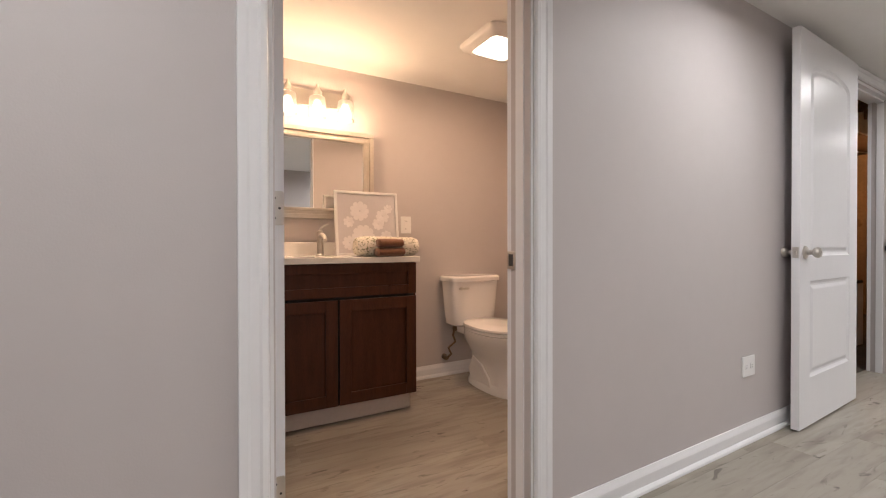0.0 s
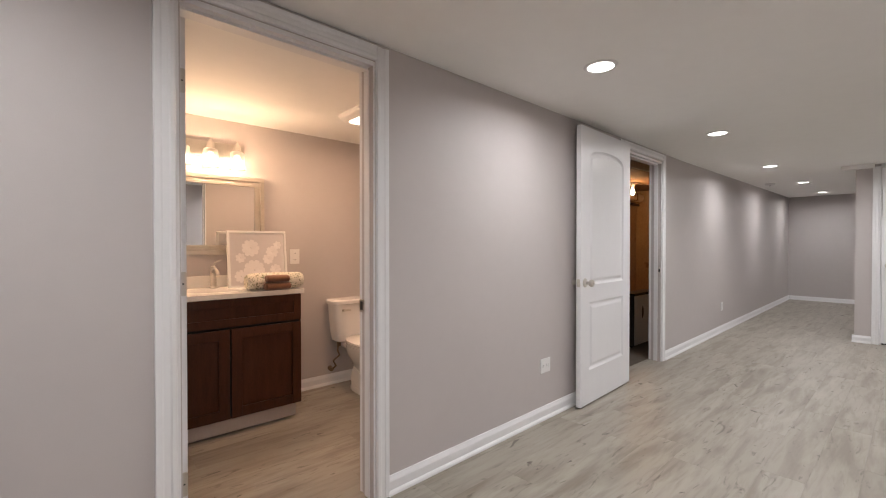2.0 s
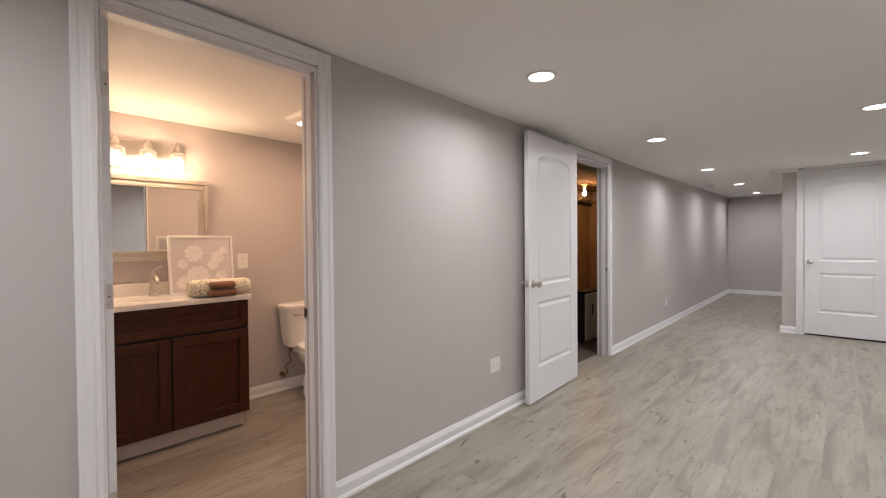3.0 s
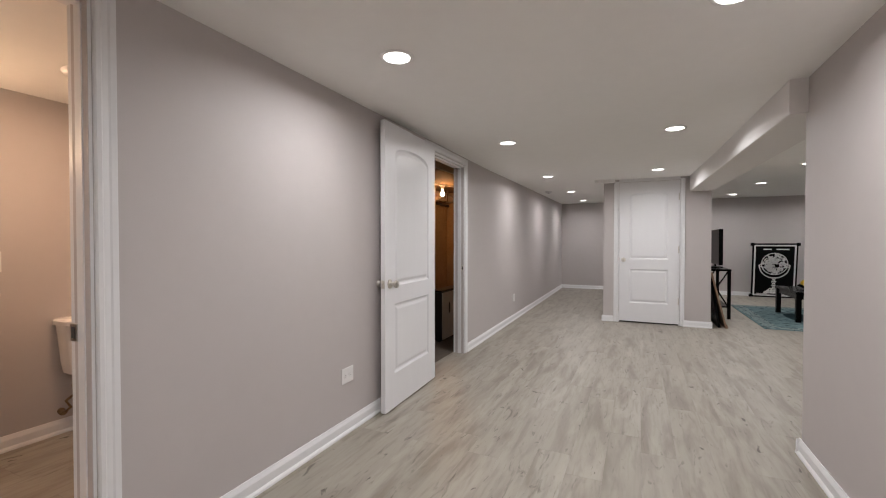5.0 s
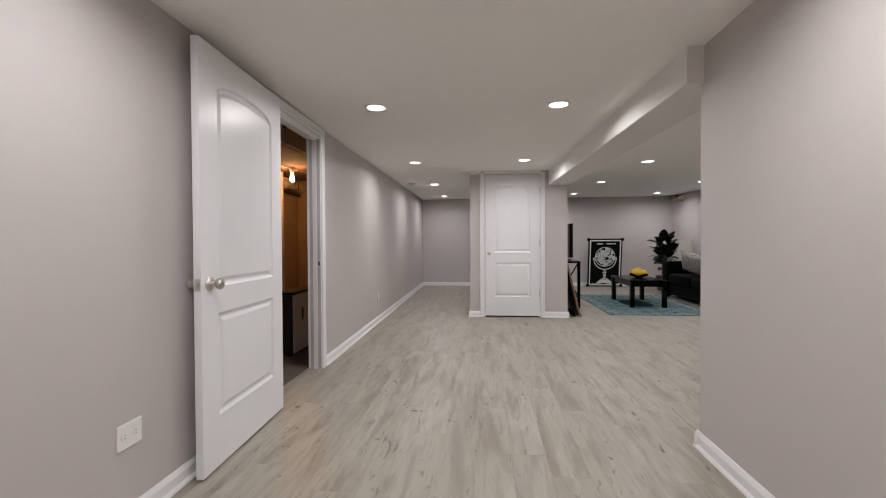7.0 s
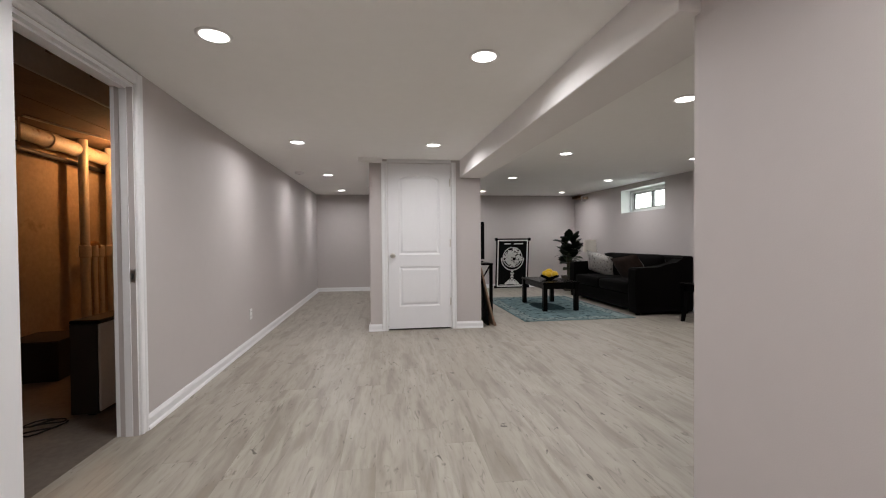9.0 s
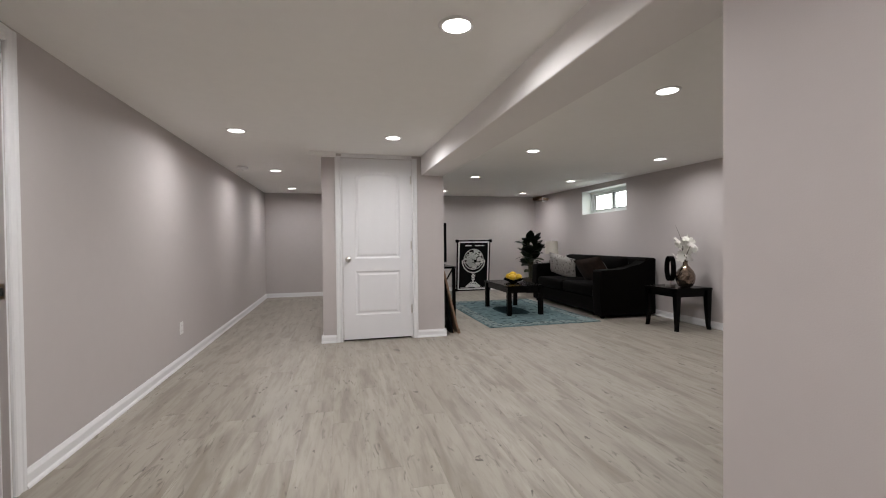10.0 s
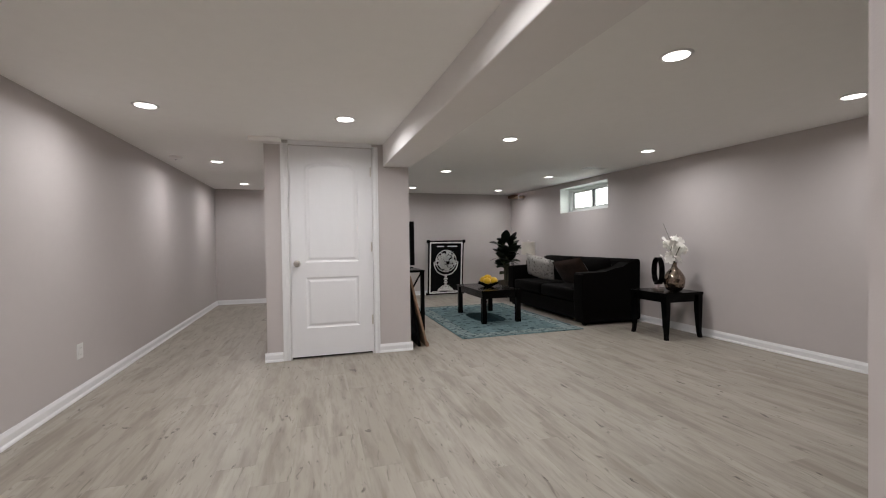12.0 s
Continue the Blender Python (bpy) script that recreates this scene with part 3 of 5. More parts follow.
# black sheet on the floor stands for shade under the shut door
structure("closet_floor_gap", boxes((COL_X + 0.04, COL_X + 0.3, -1.27, -0.46, 0.0005, 0.003)), M_DARK, "dark sheet painting the shade under the closet door", "floor")

# window in the deep recess
win = thing("window_1", pose((WX0 + WX1) / 2, BACK - 0.22, WZ0), "small white vinyl sliding basement window", "window", kind="structure")
ww, wh = WX1 - WX0, WZ1 - WZ0
fr = 0.05
part("window_frame", boxes((-ww / 2, ww / 2, -0.05, 0.03, 0, fr), (-ww / 2, ww / 2, -0.05, 0.03, wh - fr, wh), (-ww / 2, -ww / 2 + fr, -0.05, 0.03, fr, wh - fr), (ww / 2 - fr, ww / 2, -0.05, 0.03, fr, wh - fr)), M_VINYL, win)
for a, b, dy in ((-ww / 2 + fr, 0.03, 0.0), (-0.03, ww / 2 - fr, -0.025)):
    s = part("sash", boxes((a, b, dy - 0.02, dy + 0.004, fr, fr + 0.035), (a, b, dy - 0.02, dy + 0.004, wh - fr - 0.035, wh - fr), (a, a + 0.04, dy - 0.02, dy + 0.004, fr + 0.035, wh - fr - 0.035), (b - 0.04, b, dy - 0.02, dy + 0.004, fr + 0.035, wh - fr - 0.035)), M_VINYL, win)
    pane = part("pane", boxes((a + 0.04, b - 0.04, dy - 0.011, dy - 0.006, fr + 0.035, wh - fr - 0.035)), M_GLASS, s, "clear glass pane")
    pane.visible_shadow = False
    g0, g1, h0, h1 = a + 0.04, b - 0.04, fr + 0.035, wh - fr - 0.035
    part("gasket", boxes((g0, g1, dy + 0.0042, dy + 0.007, h0 - 0.006, h0 + 0.006), (g0, g1, dy + 0.0042, dy + 0.007, h1 - 0.006, h1 + 0.006), (g0 - 0.010, g0 + 0.006, dy + 0.0042, dy + 0.007, h0 + 0.006, h1 - 0.006), (g1 - 0.006, g1 + 0.010, dy + 0.0042, dy + 0.007, h0 + 0.006, h1 - 0.006)), M_SLOT, s, "dark glazing gasket")
part("head_lining", boxes((-ww / 2 + 0.009, ww / 2 - 0.009, 0.032, 0.219, wh - 0.008, wh + 0.001)), M_VINYL, win)
part("window_sill", boxes((-ww / 2, ww / 2, 0.032, 0.219, -0.001, 0.008)), M_VINYL, win)
for sx in (-1, 1):
    part("recess_lining", boxes((min(sx * ww / 2, sx * (ww / 2 - 0.008)), max(sx * ww / 2, sx * (ww / 2 - 0.008)), 0.032, 0.219, 0.009, wh)), M_VINYL, win)

# ---- ceiling fixtures ----


def downlight(x, y):
    root = thing("recessed_light", pose(x, y, ceil_z(x)), "round white recessed LED ceiling light, lit", "ceiling light", "recessed lights in the ceiling")
    bm = bmesh.new()
    loft(bm, [oval(0, 0, -0.0005, 0.086, 0.086, 32), oval(0, 0, -0.004, 0.084, 0.084, 32), oval(0, 0, -0.009, 0.074, 0.074, 32), oval(0, 0, -0.006, 0.066, 0.066, 32)])
    part("trim_ring", bm, M_PLATE, root, smooth=True)
    bm = bmesh.new()
    loft(bm, [oval(0, 0, -0.0062, 0.0655, 0.0655, 32), oval(0, 0, -0.0075, 0.060, 0.060, 32), oval(0, 0, -0.0085, 0.05, 0.05, 32)])
    part("lens", bm, M_LED, root, "glowing white lens")
    return root


first = downlight(*LAMPS[0])
# includes the two unseen lamps added over the near hall
for lx, ly in LAMPS[1:]:
    copy_thing(first, pose(lx, ly, ceil_z(lx)))

smoke = thing("smoke_detector", pose(8.64, 0.83, ceil_z(8.64)), "round white smoke detector on the ceiling", "smoke detector")
bm = bmesh.new()
turned(bm, [(0.068, -0.0005), (0.068, -0.012), (0.062, -0.028), (0.05, -0.036), (0.02, -0.038)], 28)
part("housing", bm, M_PLATE, smoke, smooth=True)
part("test_button", boxes((-0.01, 0.01, -0.01, 0.01, -0.041, -0.037), bev=0.001), M_SLOT, smoke)

vent = thing("ceiling_vent", pose(8.22, -4.53, ceil_z(8.22)), "white louvred ceiling register", "vent")
part("vent_frame", boxes((-0.075, -0.058, -0.165, 0.165, -0.008, -0.0005), (0.058, 0.075, -0.165, 0.165, -0.008, -0.0005), (-0.058, 0.058, -0.165, -0.148, -0.008, -0.0005), (-0.058, 0.058, 0.148, 0.165, -0.008, -0.0005)), M_PLATE, vent)
part("vent_back", boxes((-0.058, 0.058, -0.148, 0.148, -0.002, -0.0006)), M_SLOT, vent)
for k in range(7):
    part("slat", boxes((-0.048 + 0.016 * k - 0.002, -0.048 + 0.016 * k + 0.002, -0.147, 0.147, -0.0045, -0.0025)), M_PLATE, vent)

pipe_box = thing("wall_valve", pose(11.5, BACK, 2.10), "small beige pipe stub and valve high in the corner", "pipe")
bm = bmesh.new()
tube(bm, [(0.35, 0.06, 0.04), (0.0, 0.06, 0.02), (-0.20, 0.06, 0.0)], 0.032, 10)
part("pipe", bm, M_COPPER, pipe_box, smooth=True)
part("bracket", boxes((-0.05, 0.0, 0.001, 0.10, -0.05, 0.065), bev=0.006), M_PLATE, pipe_box)
part("joist_block", boxes((0.10, 0.45, 0.001, 0.12, 0.03, 0.089), bev=0.004), M_JOIST, pipe_box)


def outlet(m, label, blank=False, wide=0.075, high=0.115):
    """Wall plate lying in local x-z, facing -y."""
    root = thing("wall_outlet", m, label, "outlet")
    part("plate", boxes((-wide / 2, wide / 2, -0.006, -0.0005, -high / 2, high / 2), bev=0.002, seg=2), M_PLATE, root)
    horizontal = wide > high
    for s in (-1, 1):
        cx, cz = (s * 0.026, 0) if horizontal else (0, s * 0.026)
        bm = bmesh.new()
        loft(bm, [[(cx + p[0], y, cz + p[1]) for p in oval(0, 0, 0, 0.0155, 0.0155, 16, 3)] for y in (-0.0062, -0.0085)])
        sock = part("socket", bm, M_PLATE, root)
        for q in (-0.006, 0.006):
            sl = (cx - 0.004, cx + 0.005, cz + q - 0.001, cz + q + 0.001) if horizontal else (cx + q - 0.001, cx + q + 0.001, cz - 0.004, cz + 0.005)
            part("slot", boxes((sl[0], sl[1], -0.0088, -0.0084, sl[2], sl[3])), M_SLOT, sock)
    return root


outlet(pose(2.685, north(2.685), 0.365, 0, 0, WALL_TURN), "white horizontal wall outlet above the baseboard", wide=0.118, high=0.098)
outlet(pose(6.94, north(6.94), 0.347, 0, 0, WALL_TURN), "white wall outlet above the baseboard", wide=0.09, high=0.115)
outlet(pose(1.60, 2.60, 1.10), "white bathroom outlet on the wall", wide=0.08, high=0.118)

# ---- bathroom ----
VX0, VX1, VF = 0.53, 1.44, 2.09
vanity = thing("vanity_cabinet", pose(VX0, VF, 0), "espresso brown wooden vanity cabinet with shaker doors", "cabinet")
vw, vd = VX1 - VX0, 2.60 - VF - 0.002
part("body", boxes((0, vw, 0.018, vd, 0.105, 0.862)), M_ESPRESSO, vanity)
# thin black sheet painting the shade between doors and drawer
part("reveal_shade", boxes((0.01, vw - 0.01, 0.0172, 0.0179, 0.12, 0.85)), M_DARK, vanity)
part("toe_kick", boxes((0.004, vw - 0.022, 0.05, vd, 0.008, 0.105)), M_KICK, vanity, "pale primed toe kick")


def shaker(name, w, h, frame_w, at):
    """A recessed panel with two stiles and two rails."""
    front = part(name, boxes((0.001, w - 0.001, 0.008, 0.017, 0.001, h - 0.001)), M_ESPRESSO, vanity, at=at)
    for x0 in (0, w - frame_w):
        part("stile", boxes((x0, x0 + frame_w, -0.004, 0.0082, 0, h), bev=0.0012), M_ESPRESSO, front)
    for z0 in (0, h - frame_w):
        part("rail", boxes((frame_w, w - frame_w, -0.004, 0.0081, z0, z0 + frame_w), bev=0.0012), M_ESPRESSO, front)


half = vw / 2 - 0.009
shaker("drawer_front", vw - 0.008, 0.174, 0.05, pose(0.004, 0, 0.684))
shaker("cabinet_door", half, 0.558, 0.062, pose(0.004, 0, 0.110))
shaker("cabinet_door", half, 0.558, 0.062, pose(vw / 2 + 0.005, 0, 0.110))
counter = thing("quartz_countertop", pose(VX0 - 0.012, VF - 0.02, 0.862), "white veined quartz vanity top on the cabinet", "countertop")
part("slab", boxes((0, vw + 0.026, 0, vd + 0.02, 0.0, 0.032), bev=0.003, seg=2), M_QUARTZ, counter)
part("backsplash", boxes((0, vw + 0.026, vd - 0.002, vd + 0.0195, 0.032, 0.115), bev=0.002), M_QUARTZ, counter)
bm = bmesh.new()
loft(bm, [oval(0.46, 0.24, 0.0325, 0.215, 0.155, 32, 2.6), oval(0.46, 0.24, 0.034, 0.205, 0.145, 32, 2.6), oval(0.46, 0.24, 0.0335, 0.19, 0.13, 32, 2.6)])
part("basin_rim", bm, M_PORCELAIN, counter, "white porcelain basin rim", True)
TOPZ = 0.8945
faucet = thing("faucet", pose(0.985, 2.50, TOPZ), "brushed nickel single-lever faucet", "faucet")
bm = bmesh.new()
turned(bm, [(0.027, 0), (0.027, 0.006), (0.020, 0.014), (0.019, 0.10), (0.022, 0.13), (0.018, 0.15), (0.008, 0.155)], 20)
part("column", bm, M_NICKEL, faucet, smooth=True)
bm = bmesh.new()
tube(bm, [(0, 0, 0.115), (0, -0.05, 0.125), (0, -0.10, 0.115), (0, -0.118, 0.092)], [0.016, 0.015, 0.014, 0.013], 12)
part("spout", bm, M_NICKEL, faucet, smooth=True)
bm = bmesh.new()
tube(bm, [(0, 0, 0.150), (0.012, 0.0, 0.175), (0.05, -0.01, 0.195)], [0.009, 0.007, 0.005], 10)
part("lever", bm, M_NICKEL, faucet, smooth=True)

mirror = thing("wall_mirror", pose(0.985, 2.598, 1.41), "rectangular mirror in a stepped champagne silver frame", "mirror")
mw, mh = 0.74, 0.57
for a, b, name in ((0.0, 0.030, "outer_frame"), (0.030, 0.048, "bead"), (0.048, 0.068, "inner_frame")):
    d = {"outer_frame": 0.032, "bead": 0.022, "inner_frame": 0.028}[name]
    x0, x1, z0, z1 = -mw / 2 + a, mw / 2 - a, -mh / 2 + a, mh / 2 - a
    w = b - a
    part(name, boxes((x0, x1, -d, -0.001, z1 - w, z1), (x0, x1, -d, -0.001, z0, z0 + w), (x0, x0 + w, -d, -0.001, z0 + w, z1 - w), (x1 - w, x1, -d, -0.001, z0 + w, z1 - w), bev=0.003, seg=2), M_SILVER, mirror)
part("glass", boxes((-mw / 2 + 0.068, mw / 2 - 0.068, -0.012, -0.002, -mh / 2 + 0.068, mh / 2 - 0.068)), M_MIRROR, mirror, "mirror glass")

bar = thing("vanity_light", pose(0.965, 2.60, 1.872), "satin nickel vanity light with three seeded glass shades, lit", "wall light")
part("back_plate", boxes((-0.245, 0.245, -0.022, -0.001, -0.05, 0.055), bev=0.004, seg=2), M_NICKEL, bar)
for bx, by in BULBS:
    ox, oy = bx - 0.965, by - 2.60
    bm = bmesh.new()
    tube(bm, [(ox, -0.02, 0.0), (ox, oy * 0.7, 0.005), (ox, oy, 0.0)], 0.009, 8)
    arm = part("arm", bm, M_NICKEL, bar, smooth=True)
    bm = bmesh.new()
    turned(bm, [(0.006, 0.055), (0.010, 0.035), (0.024, 0.012), (0.026, -0.045), (0.020, -0.05)], 20, ox, oy)
    part("socket_cup", bm, M_NICKEL, arm, smooth=True)
    bm = bmesh.new()
    rings = [oval(ox, oy, z, r, r, 24) for r, z in ((0.030, -0.015), (0.045, -0.025), (0.050, -0.07), (0.054, -0.145), (0.0515, -0.145), (0.0475, -0.07), (0.0425, -0.028), (0.028, -0.018))]
    loft(bm, rings + [rings[0]], cap=False)
    sh = part("glass_shade", bm, M_FROST, arm, "seeded glass shade", True)
    sh.visible_shadow = False
    bm = bmesh.new()
    turned(bm, [(0.012, -0.03), (0.014, -0.05), (0.028, -0.085), (0.030, -0.11), (0.020, -0.13), (0.006, -0.137)], 16, ox, oy)
    bulb = part("bulb", bm, M_BULB, arm, "glowing warm bulb", True)
    bulb.visible_shadow = False

fan = thing("fan_light", pose(1.82, 1.80, BATH_CEIL), "square white bathroom fan with a lit lens", "ceiling light")
bm = bmesh.new()
loft(bm, [oval(0, 0, z, r, r, 40, p) for r, z, p in ((0.175, -0.0005, 8), (0.175, -0.012, 8), (0.165, -0.030, 7), (0.125, -0.046, 7), (0.118, -0.042, 7))])
part("grille", bm, M_PLATE, fan, smooth=True)
bm = bmesh.new()
loft(bm, [oval(0, 0, z, r, r, 40, 7) for r, z in ((0.118, -0.0425), (0.112, -0.0465))])
part("lens", bm, M_FANLENS, fan, "glowing lens")

art = thing("relief_picture", pose(1.262, 2.395, TOPZ, -7, 0, 0), "white framed floral relief picture leaning on the vanity", "picture")
for r in ((-0.205, 0.205, 0, 0.022, 0.0, 0.016), (-0.205, 0.205, 0, 0.022, 0.389, 0.405), (-0.205, -0.189, 0, 0.022, 0.016, 0.389), (0.189, 0.205, 0, 0.022, 0.016, 0.389)):
    part("frame", boxes(r, bev=0.0015), M_PLATE, art)
part("backing", boxes((-0.189, 0.189, 0.012, 0.020, 0.016, 0.389)), M_CANVAS, art)
rng = random.Random(3)
for fx, fz, fr_, n in ((-0.05, 0.28, 0.062, 9), (0.10, 0.25, 0.045, 8), (0.07, 0.20, 0.04, 8), (0.14, 0.30, 0.03, 7), (-0.12, 0.21, 0.035, 7), (-0.03, 0.12, 0.075, 10), (0.12, 0.12, 0.04, 8), (-0.12, 0.08, 0.045, 8)):
    bm = bmesh.new()
    for layer in range(2):
        for k in range(n):
            a, lift = 2 * math.pi * (k + 0.5 * layer) / n, 0.0022 * (k % 3)
            rr = fr_ * (1 - 0.45 * layer)
            c, s = math.cos(a), math.sin(a)
            pts = [(0.1, 0), (0.6, 0.32), (0.95, 0.2), (1.0, 0), (0.95, -0.2), (0.6, -0.32)]
            vs = [bm.verts.new((fx + (u * c - v * s) * rr, 0.0085 - 0.0065 * layer - lift - 0.0015 * u, fz + (u * s + v * c) * rr)) for u, v in pts]
            bm.faces.new(vs)
    part("flower", bm, M_PETALW, art)

towel = thing("rolled_towel", pose(1.285, 2.165, TOPZ), "rolled cream towel with an olive leaf print", "towel")
bm = bmesh.new()
rr = 0.056
rings = []
for k in range(22):
    x = -0.185 + 0.37 * k / 21
    end = min(1.0, 0.78 + 0.22 * min(1, min(k, 21 - k) / 1.5))
    rings.append([(x, (rr + 0.006) * end * math.cos(a) * (1 + 0.03 * math.sin(3 * a + x * 25)), rr + rr * end * math.sin(a) * (1 + 0.03 * math.sin(2 * a + x * 18))) for a in (2 * math.pi * i / 22 for i in range(22))])
loft(bm, rings)
part("roll", bm, M_TOWELW, towel, smooth=True)
bm = bmesh.new()
tube(bm, [(0.187, math.cos(a) * 0.040 * (1 - a / 16), rr + math.sin(a) * 0.040 * (1 - a / 16)) for a in (0.35 * k for k in range(34))], 0.005, 5)
part("roll_edge", bm, M_TOWELW, towel, smooth=True)
hand = thing("folded_towel", pose(1.275, 2.094, TOPZ), "two brown folded washcloths in front of the rolled towel", "towel")
for dz, w in ((0.0, 0.165), (0.050, 0.150)):
    bm = bmesh.new()
    loft(bm, [[(x, 0.045 * e * math.cos(a) - 0.004, dz + 0.026 + 0.025 * e * math.sin(a)) for a in (2 * math.pi * i / 18 for i in range(18))] for x, e in ((-w / 2, 0.7), (-w / 2 + 0.008, 0.95), (-w / 6, 1.0), (w / 6, 0.98), (w / 2 - 0.008, 0.95), (w / 2, 0.7))])
    part("washcloth", bm, M_TOWELB, hand, smooth=True)

toilet = thing("toilet", pose(2.065, 2.595, 0), "white two-piece porcelain toilet", "toilet")
bm = bmesh.new()
loft(bm, [oval(0, -0.105, z, rx, ry, 32, 5) for z, rx, ry in ((0.385, 0.16, 0.075), (0.395, 0.172, 0.088), (0.46, 0.182, 0.095), (0.69, 0.203, 0.10), (0.70, 0.203, 0.10))])
tank = part("tank", bm, M_PORCELAIN, toilet, smooth=True)
bm = bmesh.new()
loft(bm, [oval(0, -0.105, z, rx, ry, 32, 5) for z, rx, ry in ((0.700, 0.206, 0.103), (0.703, 0.216, 0.112), (0.728, 0.216, 0.112), (0.738, 0.206, 0.100))])
part("tank_lid", bm, M_PORCELAIN, toilet, smooth=True)
bm = bmesh.new()
turned(bm, [(0.012, 0), (0.012, 0.012), (0.006, 0.014)], 14)
lv = part("flush_lever", bm, M_NICKEL, toilet, "chrome flush lever", True, pose(-0.14, -0.203, 0.655, 90))
part("lever_arm", boxes((-0.006, 0.062, -0.007, 0.007, 0.012, 0.019), bev=0.002), M_NICKEL, lv)
bm = bmesh.new()
loft(bm, [oval(0, cy, z, rx, ry, 36, 2.3) for z, cy, rx, ry in ((0.0, -0.40, 0.108, 0.262), (0.025, -0.40, 0.105, 0.258), (0.05, -0.39, 0.082, 0.24), (0.16, -0.385, 0.078, 0.21), (0.23, -0.40, 0.105, 0.225), (0.31, -0.425, 0.165, 0.265), (0.365, -0.435, 0.182, 0.27), (0.388, -0.435, 0.182, 0.27))])
part("bowl", bm, M_PORCELAIN, toilet, smooth=True)
part("tank_shelf", boxes((-0.12, 0.12, -0.27, -0.04, 0.33, 0.386), bev=0.02, seg=3), M_PORCELAIN, toilet, smooth=True)
bm = bmesh.new()
loft(bm, [oval(0, -0.435, z, rx * 0.97, ry, 36, 2.2) for z, rx, ry in ((0.389, 0.180, 0.262), (0.392, 0.188, 0.27), (0.406, 0.188, 0.27), (0.410, 0.18, 0.262))])
part("seat", bm, M_PORCELAIN, toilet, smooth=True)
bm = bmesh.new()
loft(bm, [oval(0, -0.43, z, rx, ry, 36, 2.2) for z, rx, ry in ((0.413, 0.180, 0.26), (0.416, 0.189, 0.268), (0.430, 0.187, 0.266), (0.438, 0.165, 0.245), (0.441, 0.08, 0.12))])
part("lid", bm, M_PORCELAIN, toilet, smooth=True)
for sx in (-1, 1):
    bm = bmesh.new()
    loft(bm, [[(sx * (0.070 + t), -0.38 + py, pz) for py, pz in ((-0.11, 0.03), (0.12, 0.03), (0.15, 0.10), (0.10, 0.20), (0.0, 0.16), (-0.08, 0.09))] for t in (0.0, 0.022)])
    part("trapway", bm, M_PORCELAIN, toilet)
supply = thing("supply_valve", pose(1.905, 2.598, 0.14), "worn brass water supply valve and hose", "pipe")
bm = bmesh.new()
tube(bm, [(0, 0, 0), (0, -0.05, 0), (0.02, -0.075, 0.03), (-0.01, -0.085, 0.08), (0.045, -0.09, 0.12), (0.02, -0.10, 0.17), (0.03, -0.11, 0.235)], 0.008, 8)
part("hose", bm, M_BRONZE, supply, smooth=True)
bm = bmesh.new()
turned(bm, [(0.020, 0), (0.020, 0.012), (0.012, 0.02), (0.010, 0.05)], 12)
part("valve_body", bm, M_BRONZE, supply, smooth=True, at=pose(0, 0, 0, 90))
bm = bmesh.new()
loft(bm, [oval(0, 0, z, 0.022, 0.014, 14) for z in (0, 0.012)])
part("valve_handle", bm, M_BRONZE, supply, at=pose(-0.012, -0.05, 0.0, 90, 0, 20))
bm = bmesh.new()
turned(bm, [(0.017, 0), (0.017, 0.03), (0.011, 0.04)], 10)
part("hose_nut", bm, M_BRONZE, supply, at=pose(0.03, -0.11, 0.205))

# ---- utility room ----
duct = thing("drain_pipe", pose(0, 2.69, 0), "large cream painted drain pipe along the back wall", "pipe")
bm = bmesh.new()
tube(bm, [(5.2, 0, 2.135), (6.3, 0, 2.11), (8.2, 0, 2.055)], 0.072, 20)
part("pipe_run", bm, M_PIPE, duct, smooth=True)
for x in (6.55, 7.62):
    bm = bmesh.new()
    z = 2.105 - (x - 6.3) * 0.029
    tube(bm, [(x - 0.05, 0, z + 0.002), (x + 0.05, 0, z - 0.002)], 0.084, 20)
    part("coupling", bm, M_PIPE, duct, smooth=True)
for x in (6.1, 7.9):
    part("hanger", boxes((x - 0.012, x + 0.012, -0.09, -0.082, 2.0, UC - 0.001), (x - 0.012, x + 0.012, -0.09, 0.08, 1.992, 2.0)), M_JOIST, duct)
# black tube added as the shadow strip beneath the drain pipe
pipe_shade = thing("gas_pipe", pose(0, 2.745, 0), "dark tube standing in for the shadow under the drain pipe", "pipe")
bm = bmesh.new()
tube(bm, [(5.0, 0, 1.995), (8.25, 0, 1.935)], 0.024, 12)
part("pipe_run", bm, M_PIPESHADOW, pipe_shade, smooth=True)
conduit = thing("conduit", pose(0, 2.25, UC - 0.02), "thin bright conduit across the board ceiling", "pipe")
bm = bmesh.new()
tube(bm, [(6.0, 0.25, 0), (7.1, 0.02, 0), (8.2, -0.25, 0)], 0.010, 8)
part("pipe_run", bm, M_DUCT, conduit, smooth=True)
for px, py, r, z0, z1 in ((6.91, 2.64, 0.042, 0.0, UC), (7.34, 2.64, 0.048, 0.0, UC), (7.13, 2.69, 0.024, 0.0, 1.10), (7.24, 2.69, 0.022, 0.0, 1.10)):
    pp = thing("riser_pipe", pose(px, py, 0), "cream painted vertical pipe with rust stains", "pipe", "risers in the utility room")
    bm = bmesh.new()
    tube(bm, [(0, 0, z0 + 0.001), (0, 0, z1 - 0.001)], r, 16)
    part("pipe_run", bm, M_PIPE, pp, smooth=True)
    for zc, h in ((1.05, 0.11), (0.30, 0.08)):
        bm = bmesh.new()
        turned(bm, [(r + 0.002, zc - h / 2 - 0.01), (r + 0.010, zc - h / 2), (r + 0.010, zc + h / 2), (r + 0.002, zc + h / 2 + 0.01)], 16)
        part("coupling", bm, M_PIPE, pp, smooth=True)
